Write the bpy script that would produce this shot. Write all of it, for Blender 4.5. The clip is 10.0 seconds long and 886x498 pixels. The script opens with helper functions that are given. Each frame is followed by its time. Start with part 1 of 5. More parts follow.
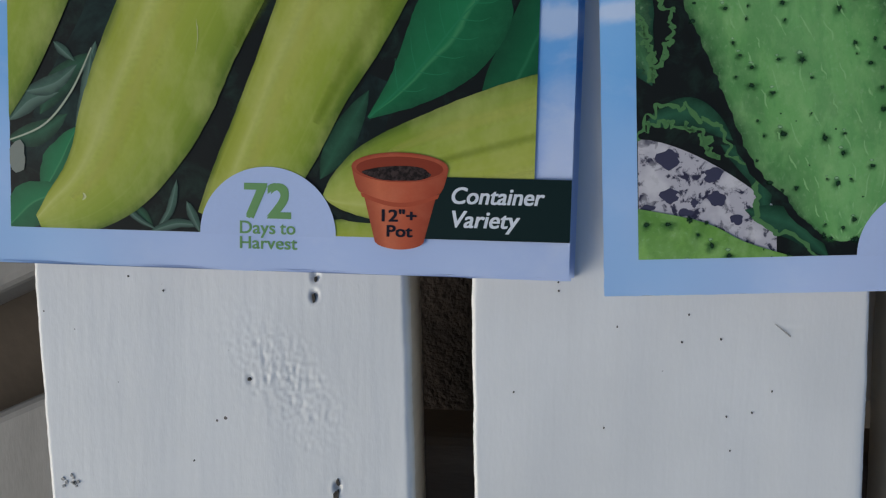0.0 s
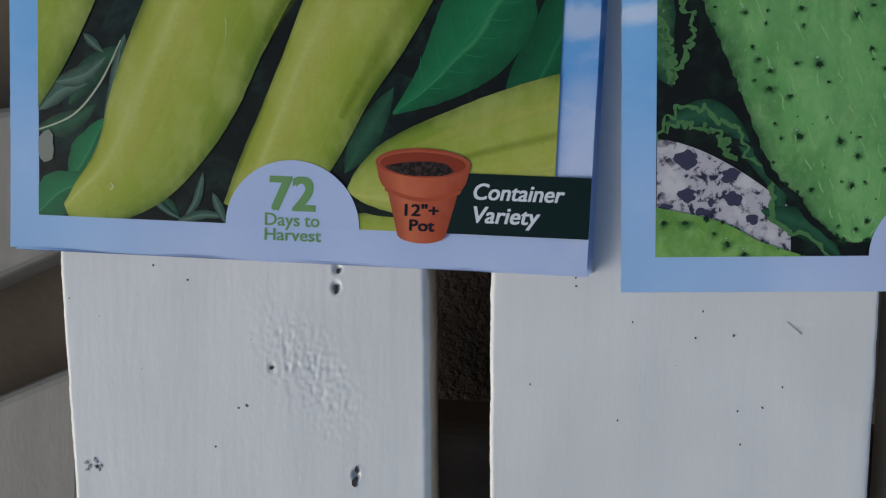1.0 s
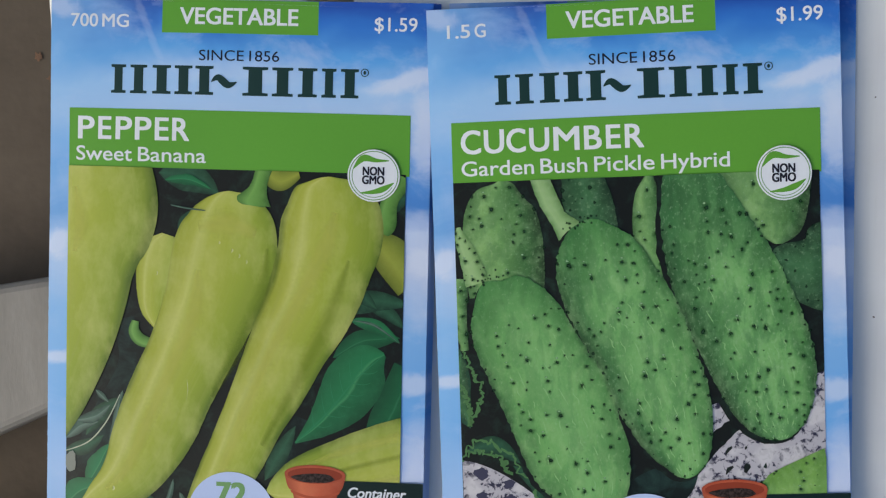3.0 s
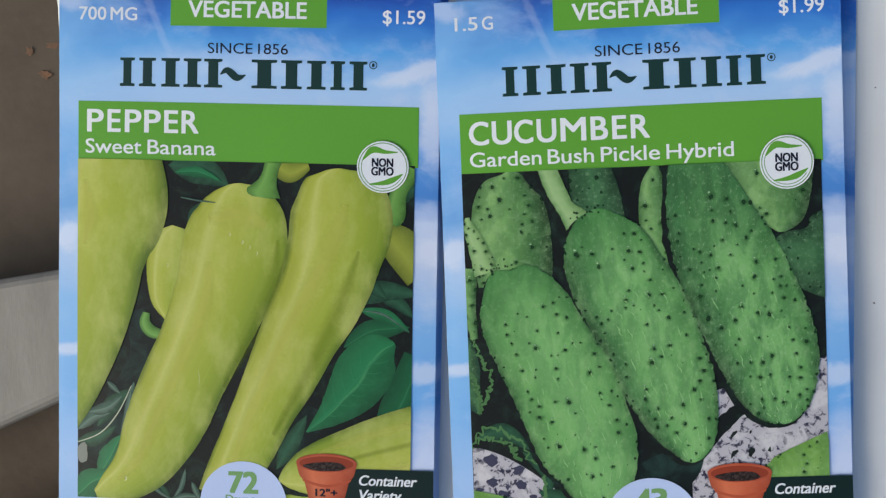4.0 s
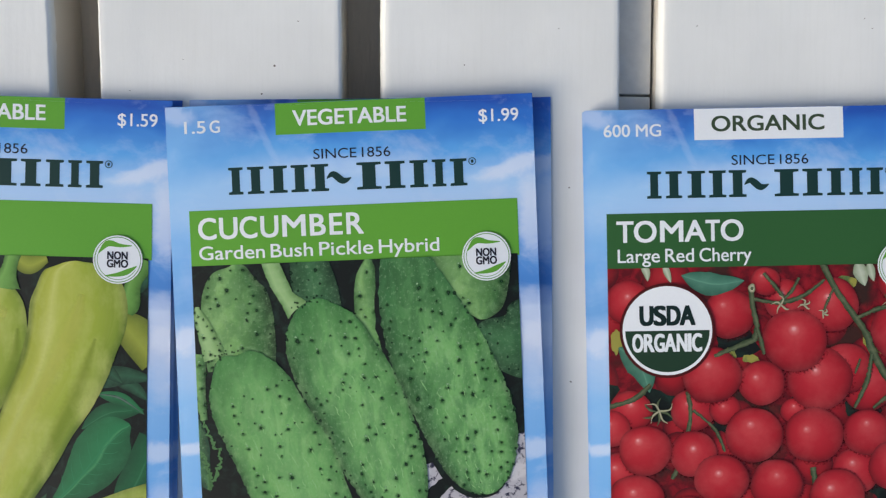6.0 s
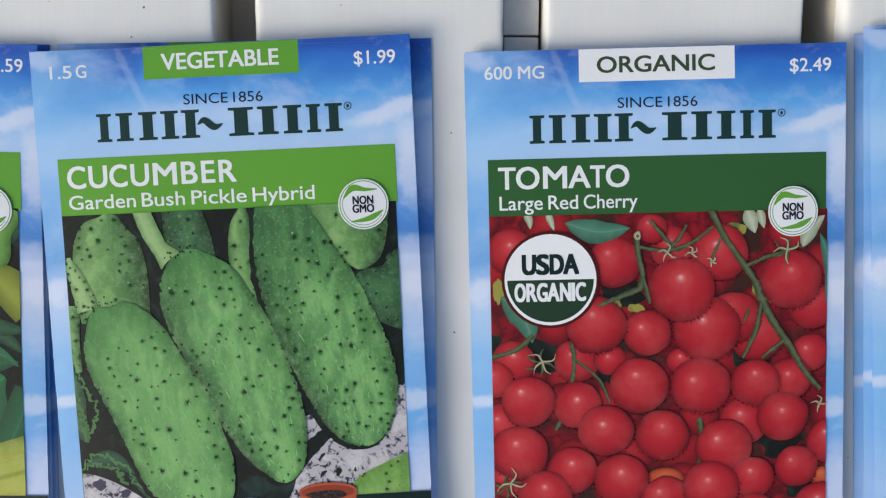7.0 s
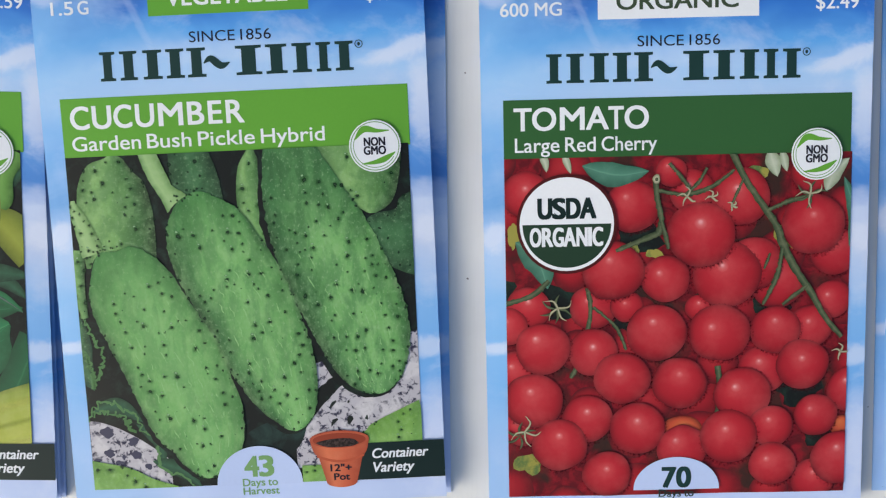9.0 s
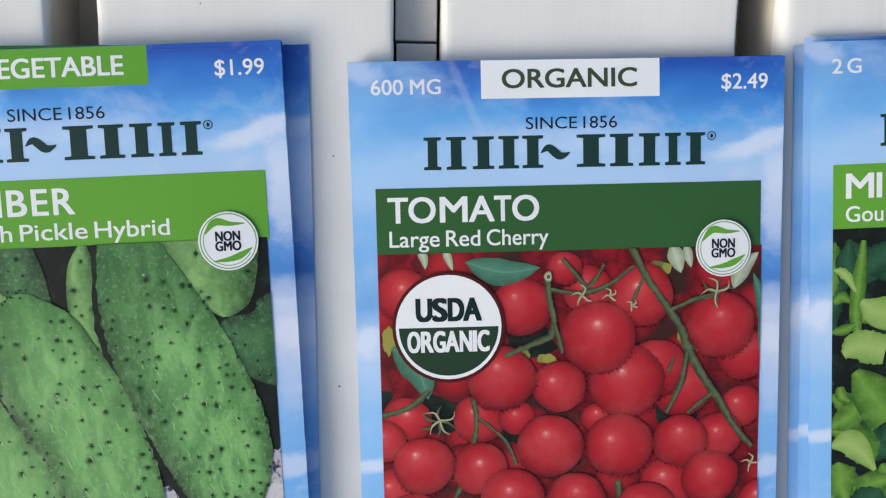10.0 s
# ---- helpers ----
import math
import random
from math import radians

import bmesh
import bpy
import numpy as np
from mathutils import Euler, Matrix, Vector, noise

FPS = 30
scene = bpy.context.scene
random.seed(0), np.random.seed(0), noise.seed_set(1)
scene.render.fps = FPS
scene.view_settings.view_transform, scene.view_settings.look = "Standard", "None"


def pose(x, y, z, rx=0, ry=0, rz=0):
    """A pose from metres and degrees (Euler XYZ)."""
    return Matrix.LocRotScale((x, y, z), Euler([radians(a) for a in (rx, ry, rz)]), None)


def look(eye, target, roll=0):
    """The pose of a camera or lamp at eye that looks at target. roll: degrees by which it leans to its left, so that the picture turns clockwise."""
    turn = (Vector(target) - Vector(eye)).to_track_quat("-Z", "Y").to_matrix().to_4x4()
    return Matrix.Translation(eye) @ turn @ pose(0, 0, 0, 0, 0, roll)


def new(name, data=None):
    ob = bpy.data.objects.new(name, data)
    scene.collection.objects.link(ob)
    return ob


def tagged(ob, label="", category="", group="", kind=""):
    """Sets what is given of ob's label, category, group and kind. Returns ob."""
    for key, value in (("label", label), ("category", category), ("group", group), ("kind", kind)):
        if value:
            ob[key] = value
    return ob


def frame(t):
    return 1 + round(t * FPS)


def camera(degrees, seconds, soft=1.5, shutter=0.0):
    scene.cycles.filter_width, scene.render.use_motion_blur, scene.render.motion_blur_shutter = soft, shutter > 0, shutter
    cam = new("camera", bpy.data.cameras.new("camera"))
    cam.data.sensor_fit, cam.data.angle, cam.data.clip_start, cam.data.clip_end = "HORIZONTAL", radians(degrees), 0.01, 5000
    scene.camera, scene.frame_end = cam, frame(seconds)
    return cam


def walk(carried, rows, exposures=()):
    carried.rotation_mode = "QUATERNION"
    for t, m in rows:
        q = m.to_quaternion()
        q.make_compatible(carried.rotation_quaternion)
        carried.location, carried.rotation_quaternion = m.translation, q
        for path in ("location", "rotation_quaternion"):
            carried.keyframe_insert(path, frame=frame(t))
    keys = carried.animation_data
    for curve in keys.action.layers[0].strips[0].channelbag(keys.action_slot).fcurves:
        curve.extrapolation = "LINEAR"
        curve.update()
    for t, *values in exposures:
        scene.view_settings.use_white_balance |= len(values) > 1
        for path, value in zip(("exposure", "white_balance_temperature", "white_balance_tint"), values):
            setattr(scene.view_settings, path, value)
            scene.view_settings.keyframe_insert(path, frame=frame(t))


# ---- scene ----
cam = camera(55, 10.0, soft=1.2, shutter=0.08)
PATH = (
    (0.0, pose(0.07526, 0.01181, 0.11756, -4.103, 4.916, 1.294)),
    (0.5, pose(0.07232, 0.01200, 0.11891, -4.976, 4.875, 1.992)),
    (1.0, pose(0.07182, 0.01257, 0.12028, -4.738, 4.629, 2.195)),
    (1.5, pose(0.07316, 0.01654, 0.12534, -4.984, 5.052, 2.191)),
    (2.0, pose(0.07659, 0.02274, 0.13316, -4.495, 5.172, 1.997)),
    (2.2, pose(0.08005, 0.03223, 0.14705, -4.587, 5.286, 1.767)),
    (2.5, pose(0.09258, 0.04970, 0.16961, -2.576, 5.155, 1.305)),
    (2.7, pose(0.09650, 0.05824, 0.17813, -1.426, 4.872, 1.296)),
    (3.8, pose(0.10430, 0.07501, 0.18171, -1.323, 3.965, 0.681)),
    (4.0, pose(0.09530, 0.06608, 0.18276, -1.745, 3.646, 0.812)),
    (4.5, pose(0.08895, 0.06133, 0.19119, -3.069, 3.600, 1.264)),
    (5.0, pose(0.09629, 0.06059, 0.19823, -0.579, 2.367, 0.735)),
    (5.5, pose(0.11759, 0.07501, 0.19667, -1.427, -0.433, 0.426)),
    (6.0, pose(0.14315, 0.08396, 0.19588, -0.929, -0.310, 0.722)),
    (6.2, pose(0.15283, 0.08395, 0.19083, -1.261, -0.232, 0.828)),
    (7.3, pose(0.17356, 0.08148, 0.19062, -4.513, 0.399, 0.313)),
    (7.5, pose(0.17307, 0.08010, 0.19176, -4.438, 0.354, 0.399)),
    (8.0, pose(0.17090, 0.07937, 0.19080, -4.766, 0.576, 0.394)),
    (8.5, pose(0.16704, 0.07774, 0.19170, -5.347, 0.795, 0.510)),
    (9.0, pose(0.16972, 0.07653, 0.18650, -5.963, 0.381, 0.491)),
    (9.2, pose(0.17649, 0.08667, 0.17407, -6.173, -1.516, 0.393)),
    (9.5, pose(0.18414, 0.09622, 0.16369, -6.378, -2.475, 0.247)),
    (10.0, pose(0.18493, 0.09471, 0.16363, -5.986, -3.160, 0.639)),
)
EXPOSURES = ((0.0, -0.56, 6050, 5), (1.0, -0.64, 6050, 5), (2.0, -0.58, 6080, 5), (2.5, -0.28, 6340, 6), (3.8, 0.05, 6420, 5),
             (4.5, 0.11, 6440, 5), (6.0, 0.10, 6480, 6), (7.5, 0.16, 6520, 6.2), (8.5, 0.24, 6540, 5.8), (10.0, 0.23, 6540, 6))
walk(cam, PATH, EXPOSURES)

# ---- light: open shade under a pale sky ----
world = bpy.data.worlds.new("sky")
scene.world = world
world.use_nodes = True
wn = world.node_tree.nodes
sky = wn.new("ShaderNodeTexSky")
sky.sky_type, sky.sun_disc = "NISHITA", False
sky.sun_elevation, sky.sun_rotation = radians(27), radians(244)
sky.air_density, sky.dust_density, sky.ozone_density = 1.0, 4.0, 1.0
world.node_tree.links.new(sky.outputs[0], wn["Background"].inputs[0])
wn["Background"].inputs[1].default_value = 0.15
sun = new("sun", bpy.data.lights.new("sun", "SUN"))
sun.data.energy, sun.data.angle, sun.data.color = 1.4, radians(28), (1.0, 0.97, 0.92)
sun.matrix_world = look((-1.75, -0.85, 1.0), (0, 0, 0))


# ---- materials ----
def shader(name, rough=0.5, spec=0.5):
    m = bpy.data.materials.new(name)
    m.use_nodes = True
    b = m.node_tree.nodes["Principled BSDF"]
    b.inputs["Roughness"].default_value = rough
    b.inputs["Specular IOR Level"].default_value = spec
    return m, m.node_tree.nodes, m.node_tree.links, b


def ramp(nodes, links, source, stops, smooth=False):
    r = nodes.new("ShaderNodeValToRGB")
    r.color_ramp.interpolation = "EASE" if smooth else "LINEAR"
    while len(r.color_ramp.elements) < len(stops):
        r.color_ramp.elements.new(0.5)
    for e, (at, colour) in zip(r.color_ramp.elements, stops):
        e.position, e.color = at, (*colour, 1)
    links.new(source, r.inputs[0])
    return r.outputs[0]


def noise_tex(nodes, links, vector, scale, detail=3.0, rough=0.5, distortion=0.0):
    n = nodes.new("ShaderNodeTexNoise")
    n.inputs["Scale"].default_value, n.inputs["Detail"].default_value = scale, detail
    n.inputs["Roughness"].default_value, n.inputs["Distortion"].default_value = rough, distortion
    if vector is not None:
        links.new(vector, n.inputs["Vector"])
    return n.outputs[0]


def mapped(nodes, links, vector, scale):
    n = nodes.new("ShaderNodeMapping")
    n.inputs["Scale"].default_value = scale
    links.new(vector, n.inputs["Vector"])
    return n.outputs[0]


def mix(nodes, links, factor, a, b, mode="MIX"):
    n = nodes.new("ShaderNodeMix")
    n.data_type, n.blend_type = "RGBA", mode
    for socket, value in ((n.inputs[0], factor), (n.inputs[6], a), (n.inputs[7], b)):
        if isinstance(value, bpy.types.NodeSocket):
            links.new(value, socket)
        elif isinstance(value, tuple):
            socket.default_value = (*value, 1)
        else:
            socket.default_value = value
    return n.outputs[2]


def calc(nodes, links, op, a, b=0.0, clamp=False):
    n = nodes.new("ShaderNodeMath")
    n.operation, n.use_clamp = op, clamp
    for socket, value in zip(n.inputs, (a, b)):
        if isinstance(value, bpy.types.NodeSocket):
            links.new(value, socket)
        else:
            socket.default_value = value
    return n.outputs[0]


def bump(nodes, links, bsdf, height, strength, distance):
    n = nodes.new("ShaderNodeBump")
    n.inputs["Strength"].default_value, n.inputs["Distance"].default_value = strength, distance
    links.new(height, n.inputs["Height"])
    links.new(n.outputs[0], bsdf.inputs["Normal"])


def uv(nodes, name):
    n = nodes.new("ShaderNodeUVMap")
    n.uv_map = name
    return n.outputs[0]


def white_paint():
    """Brushed white paint on wood: brush streaks, dirt specks, yellowed where it is worn."""
    m, n, l, b = shader("white_paint", 0.42)
    o = n.new("ShaderNodeTexCoord").outputs["Object"]
    streak = noise_tex(n, l, mapped(n, l, o, (1100, 60, 1100)), 1.0, 4, 0.6)
    cloud = noise_tex(n, l, o, 40, 4)
    base = mix(n, l, ramp(n, l, cloud, ((0.3, (0, 0, 0)), (0.75, (1, 1, 1)))), (0.72, 0.72, 0.71), (0.80, 0.80, 0.79))
    base = mix(n, l, ramp(n, l, streak, ((0.30, (0.13, 0.13, 0.13)), (0.55, (0, 0, 0)))), base, (0.62, 0.62, 0.60))
    v = n.new("ShaderNodeTexVoronoi")
    v.inputs["Scale"].default_value = 260
    l.new(o, v.inputs["Vector"])
    rare = noise_tex(n, l, o, 330, 1)
    dot = calc(n, l, "MULTIPLY", calc(n, l, "LESS_THAN", v.outputs["Distance"], 0.07), calc(n, l, "GREATER_THAN", rare, 0.60))
    base = mix(n, l, dot, base, (0.13, 0.11, 0.10))
    z = n.new("ShaderNodeSeparateXYZ")
    l.new(o, z.inputs[0])
    worn = calc(n, l, "ADD", z.outputs[2], calc(n, l, "MULTIPLY", calc(n, l, "SUBTRACT", streak, 0.5), 0.006))
    worn = calc(n, l, "LESS_THAN", worn, -0.0028)
    base = mix(n, l, calc(n, l, "MULTIPLY", worn, 0.8), base, (0.60, 0.54, 0.44))
    l.new(base, b.inputs["Base Color"])
    fine = noise_tex(n, l, mapped(n, l, o, (1500, 120, 1500)), 1.0, 3)
    h = calc(n, l, "ADD", calc(n, l, "MULTIPLY", streak, 0.3), calc(n, l, "MULTIPLY", fine, 0.5))
    h = calc(n, l, "ADD", h, calc(n, l, "MULTIPLY", noise_tex(n, l, o, 420, 3), 0.9))
    h = calc(n, l, "ADD", h, calc(n, l, "MULTIPLY", noise_tex(n, l, mapped(n, l, o, (2200, 700, 2200)), 1.0, 2), 0.8))
    bump(n, l, b, h, 0.17, 0.00014)
    return m


def mottled(name, a, b2, scale, rough=0.7, stretch=(1, 1, 1), depth=0.0004, spec=0.4):
    m, n, l, b = shader(name, rough, spec)
    o = mapped(n, l, n.new("ShaderNodeTexCoord").outputs["Object"], stretch)
    f = noise_tex(n, l, o, scale, 5, 0.6)
    g = noise_tex(n, l, o, scale * 9, 3)
    c = mix(n, l, ramp(n, l, f, ((0.3, (0, 0, 0)), (0.72, (1, 1, 1)))), a, b2)
    c = mix(n, l, calc(n, l, "MULTIPLY", g, 0.35), c, tuple(0.55 * v for v in a))
    l.new(c, b.inputs["Base Color"])
    bump(n, l, b, calc(n, l, "ADD", f, g), 0.5, depth)
    return m


def flat_ink(name, colour, rough=0.42):
    """One printing ink with faint screen grain."""
    m, n, l, b = shader(name, rough, 0.25)
    g = noise_tex(n, l, uv(n, "sheet"), 160, 2)
    c = mix(n, l, calc(n, l, "MULTIPLY", g, 0.22), colour, tuple(0.72 * v for v in colour))
    l.new(c, b.inputs["Base Color"])
    return m


def sky_paper():
    """The packet's paper, printed all over with a summer sky."""
    m, n, l, b = shader("sky_paper", 0.42, 0.35)
    s = uv(n, "sheet")
    xyz = n.new("ShaderNodeSeparateXYZ")
    l.new(s, xyz.inputs[0])
    cloud = noise_tex(n, l, mapped(n, l, s, (3.2, 5.5, 1)), 1.0, 4, 0.55, 0.4)
    v = calc(n, l, "ADD", xyz.outputs[1], calc(n, l, "MULTIPLY", calc(n, l, "SUBTRACT", cloud, 0.5), 0.16))
    c = ramp(n, l, v, ((0.0, (0.50, 0.60, 0.86)), (0.12, (0.46, 0.57, 0.87)), (0.26, (0.17, 0.42, 0.82)), (0.40, (0.24, 0.48, 0.84)),
                       (0.50, (0.60, 0.68, 0.88)), (0.56, (0.54, 0.65, 0.88)), (0.60, (0.08, 0.25, 0.64)), (0.70, (0.12, 0.34, 0.76)),
                       (0.78, (0.44, 0.60, 0.87)), (0.845, (0.38, 0.59, 0.88)), (0.90, (0.11, 0.37, 0.79)), (0.955, (0.036, 0.18, 0.60)), (1.0, (0.020, 0.085, 0.42))))
    puff = ramp(n, l, noise_tex(n, l, mapped(n, l, s, (7, 12, 1)), 1.0, 5, 0.6, 0.3), ((0.52, (0, 0, 0)), (0.75, (0.42, 0.42, 0.42))))
    c = mix(n, l, puff, c, (0.68, 0.74, 0.92))
    left = ramp(n, l, calc(n, l, "ADD", xyz.outputs[0], calc(n, l, "MULTIPLY", calc(n, l, "SUBTRACT", cloud, 0.5), 0.5)), ((0.0, (0.6, 0.6, 0.6)), (0.26, (0, 0, 0))))
    c = mix(n, l, left, c, (0.26, 0.52, 0.86))
    wisp = noise_tex(n, l, mapped(n, l, s, (14, 22, 1)), 1.0, 5, 0.6, 0.6)
    # single clouds: place, turn and half-sizes on the sheet, and strength
    for cx, cy, turn, rx, ry, amount in ((0.02, 0.985, -10, 0.07, 0.025, 0.45), (0.80, 0.865, 16, 0.13, 0.025, 0.75), (0.81, 0.525, 8, 0.06, 0.035, 0.9), (0.02, 0.54, 0, 0.04, 0.04, 0.7),
                                         (0.02, 0.325, 0, 0.06, 0.018, 0.7), (0.81, 0.30, 6, 0.06, 0.03, 0.6), (0.215, 0.945, -64, 0.09, 0.012, 0.16), (0.42, 0.87, 0, 0.30, 0.03, 0.25),
                                         (0.815, 0.76, 0, 0.045, 0.13, 0.65), (0.815, 0.14, 0, 0.045, 0.14, 0.45)):
        m2 = n.new("ShaderNodeMapping")
        m2.vector_type = "TEXTURE"
        m2.inputs["Location"].default_value = (cx, cy, 0)
        m2.inputs["Rotation"].default_value = (0, 0, radians(turn))
        m2.inputs["Scale"].default_value = (rx, ry, 1)
        l.new(s, m2.inputs["Vector"])
        far = n.new("ShaderNodeVectorMath")
        far.operation = "LENGTH"
        l.new(m2.outputs[0], far.inputs[0])
        f = calc(n, l, "ADD", far.outputs["Value"], calc(n, l, "MULTIPLY", calc(n, l, "SUBTRACT", wisp, 0.5), 1.3))
        c = mix(n, l, ramp(n, l, f, ((0.35, (amount,) * 3), (1.15, (0, 0, 0))), True), c, (0.70, 0.76, 0.92))
    l.new(c, b.inputs["Base Color"])
    bump(n, l, b, noise_tex(n, l, s, 6, 3), 0.15, 0.0008)
    return m


def form_ink(name, stops, patch, patch_amount=0.35, scale=30, stretch=(1, 1, 1), neck=None, streaks=0.0, mottle=0.0):
    """Ink of a printed fruit or leaf: tone across its width, with patches of a second ink."""
    m, n, l, b = shader(name, 0.45, 0.32)
    f = n.new("ShaderNodeSeparateXYZ")
    l.new(uv(n, "form"), f.inputs[0])
    s = mapped(n, l, uv(n, "sheet"), stretch)
    wob = calc(n, l, "MULTIPLY", calc(n, l, "SUBTRACT", noise_tex(n, l, s, scale * 0.35, 3), 0.5), 0.2)
    c = ramp(n, l, calc(n, l, "ADD", f.outputs[0], wob), stops)
    p = ramp(n, l, noise_tex(n, l, s, scale, 5, 0.6), ((0.45, (0, 0, 0)), (0.8, (patch_amount,) * 3)))
    c = mix(n, l, p, c, patch)
    if streaks:
        along = noise_tex(n, l, mapped(n, l, uv(n, "form"), (9 if streaks < 0.32 else 15, 2.2, 1)), 1.0, 5, 0.6, 0.4)
        c = mix(n, l, ramp(n, l, along, ((0.52, (0, 0, 0)), (0.72, (streaks,) * 3))), c, patch)
        c = mix(n, l, ramp(n, l, along, ((0.30, (streaks,) * 3), (0.46, (0, 0, 0)))), c, tuple((0.5 if neck else 0.6) * v for v in patch))
    if neck:
        at = calc(n, l, "ADD", f.outputs[1], calc(n, l, "MULTIPLY", wob, 0.6))
        c = mix(n, l, ramp(n, l, at, ((0.10, (0.8, 0.8, 0.8)), (0.34, (0, 0, 0)))), c, neck)
    if mottle:
        wide = noise_tex(n, l, mapped(n, l, s, (1.4, 0.8, 1)), 17, 4, 0.6, 0.5)
        c = mix(n, l, ramp(n, l, wide, ((0.40, (mottle,) * 3), (0.60, (0, 0, 0))), True), c, (0.40, 0.52, 0.50), "MULTIPLY")
        fleck = noise_tex(n, l, s, 130, 3, 0.7)
        c = mix(n, l, ramp(n, l, fleck, ((0.56, (0, 0, 0)), (0.72, (0.55 * mottle,) * 3))), c, (0.42, 0.60, 0.34))
        c = mix(n, l, ramp(n, l, fleck, ((0.28, (0.6 * mottle,) * 3), (0.43, (0, 0, 0)))), c, (0.40, 0.50, 0.45), "MULTIPLY")
    g = noise_tex(n, l, uv(n, "sheet"), scale * 9, 2)
    c = mix(n, l, calc(n, l, "MULTIPLY", g, 0.25), c, tuple(0.6 * v for v in stops[len(stops) // 2][1]))
    l.new(c, b.inputs["Base Color"])
    return m


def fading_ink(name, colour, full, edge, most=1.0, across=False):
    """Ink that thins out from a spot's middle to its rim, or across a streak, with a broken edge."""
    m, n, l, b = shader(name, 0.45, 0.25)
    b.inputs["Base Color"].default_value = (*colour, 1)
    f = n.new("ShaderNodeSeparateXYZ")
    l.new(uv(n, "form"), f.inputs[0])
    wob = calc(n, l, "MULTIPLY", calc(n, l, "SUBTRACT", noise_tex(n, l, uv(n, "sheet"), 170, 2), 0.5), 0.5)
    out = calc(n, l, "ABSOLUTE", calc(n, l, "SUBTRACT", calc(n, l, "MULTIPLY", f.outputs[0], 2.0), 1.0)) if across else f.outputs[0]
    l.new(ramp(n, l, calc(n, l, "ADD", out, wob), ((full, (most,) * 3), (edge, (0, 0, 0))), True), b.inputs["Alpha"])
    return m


def blotch_ink(name, a, b2, scale, lo=0.45, hi=0.6, c3=None):
    """Two inks in irregular blotches: soil, foliage out of focus."""
    m, n, l, b = shader(name, 0.45, 0.22)
    s = uv(n, "sheet")
    f = noise_tex(n, l, s, scale, 5, 0.65, 0.5)
    c = mix(n, l, ramp(n, l, f, ((lo, (0, 0, 0)), (hi, (1, 1, 1)))), a, b2)
    if c3:
        c = mix(n, l, ramp(n, l, noise_tex(n, l, s, scale * 0.35, 3), ((0.5, (0, 0, 0)), (0.62, (0.85, 0.85, 0.85)))), c, c3)
    l.new(c, b.inputs["Base Color"])
    return m


PAINT = white_paint()
TAN = mottled("tan_board", (0.62, 0.54, 0.43), (0.70, 0.62, 0.50), 30, stretch=(3, 0.6, 3))
BROWN = mottled("brown_wood", (0.10, 0.075, 0.055), (0.16, 0.12, 0.085), 25, stretch=(1, 5, 1))
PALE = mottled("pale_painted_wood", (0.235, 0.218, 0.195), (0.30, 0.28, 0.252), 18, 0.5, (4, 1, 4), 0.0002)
GREY = mottled("grey_painted_wood", (0.62, 0.62, 0.60), (0.72, 0.72, 0.70), 60, 0.5, (1, 1, 1), 0.0002)
EARTH = mottled("brown_ground", (0.092, 0.070, 0.050), (0.145, 0.114, 0.083), 14, 0.9, depth=0.0006)
BARK = mottled("dark_bark", (0.020, 0.015, 0.013), (0.075, 0.055, 0.045), 90, 0.9, depth=0.002)
SCUFF = mottled("grey_scuff", (0.40, 0.38, 0.35), (0.60, 0.58, 0.55), 900, 0.8)
RUST = mottled("rust_stain", (0.24, 0.12, 0.065), (0.14, 0.095, 0.065), 260, 0.9)
KNOT = mottled("dark_knot", (0.03, 0.025, 0.02), (0.10, 0.085, 0.07), 700, 0.8)
SKY = sky_paper()
# pale by wear on the folds, and to brighten packet sides that fall in shade
FOLD = mottled("brightened_paper_fold", (0.42, 0.52, 0.76), (0.62, 0.68, 0.82), 300, 0.6, depth=0.00005)
LEAFGREEN = flat_ink("leaf_green_ink", (0.125, 0.36, 0.04))
ORGREEN = flat_ink("deep_green_ink", (0.032, 0.110, 0.032))
WHITE = flat_ink("white_ink", (0.80, 0.82, 0.86))
PALEBLUE = flat_ink("pale_blue_ink", (0.50, 0.60, 0.87))
INKDARK = flat_ink("dark_green_black_ink", (0.007, 0.020, 0.018))
TYPEDARK = flat_ink("dark_type_ink", (0.012, 0.040, 0.036))
TAGDARK = flat_ink("dark_olive_type_ink", (0.045, 0.070, 0.038))
TYPEGREEN = flat_ink("green_type_ink", (0.18, 0.35, 0.13))
NAVY = flat_ink("black_type_ink", (0.012, 0.012, 0.022))
MAROON = flat_ink("maroon_ink", (0.07, 0.008, 0.008))
NIGHT = blotch_ink("shadow_foliage_ink", (0.008, 0.010, 0.009), (0.020, 0.048, 0.032), 22, 0.5, 0.8)
SOIL = blotch_ink("speckled_soil_ink", (0.46, 0.44, 0.48), (0.03, 0.03, 0.06), 62, 0.51, 0.58, (0.60, 0.58, 0.60))
VINEDARK = blotch_ink("red_shadow_ink", (0.10, 0.006, 0.010), (0.26, 0.010, 0.018), 26, 0.42, 0.65, (0.020, 0.018, 0.012))
PEPPER = form_ink("banana_pepper_ink", ((0.0, (0.06, 0.12, 0.008)), (0.09, (0.20, 0.29, 0.022)), (0.30, (0.31, 0.39, 0.036)), (0.55, (0.40, 0.45, 0.055)), (0.69, (0.44, 0.48, 0.075)),
                                        (0.77, (0.54, 0.57, 0.15)), (0.83, (0.44, 0.47, 0.07)), (0.95, (0.33, 0.37, 0.03)), (1.0, (0.11, 0.16, 0.010))), (0.58, 0.60, 0.19), 0.75, 13, (1, 0.55, 1), None, 0.20)
NECK = (0.045, 0.19, 0.045)
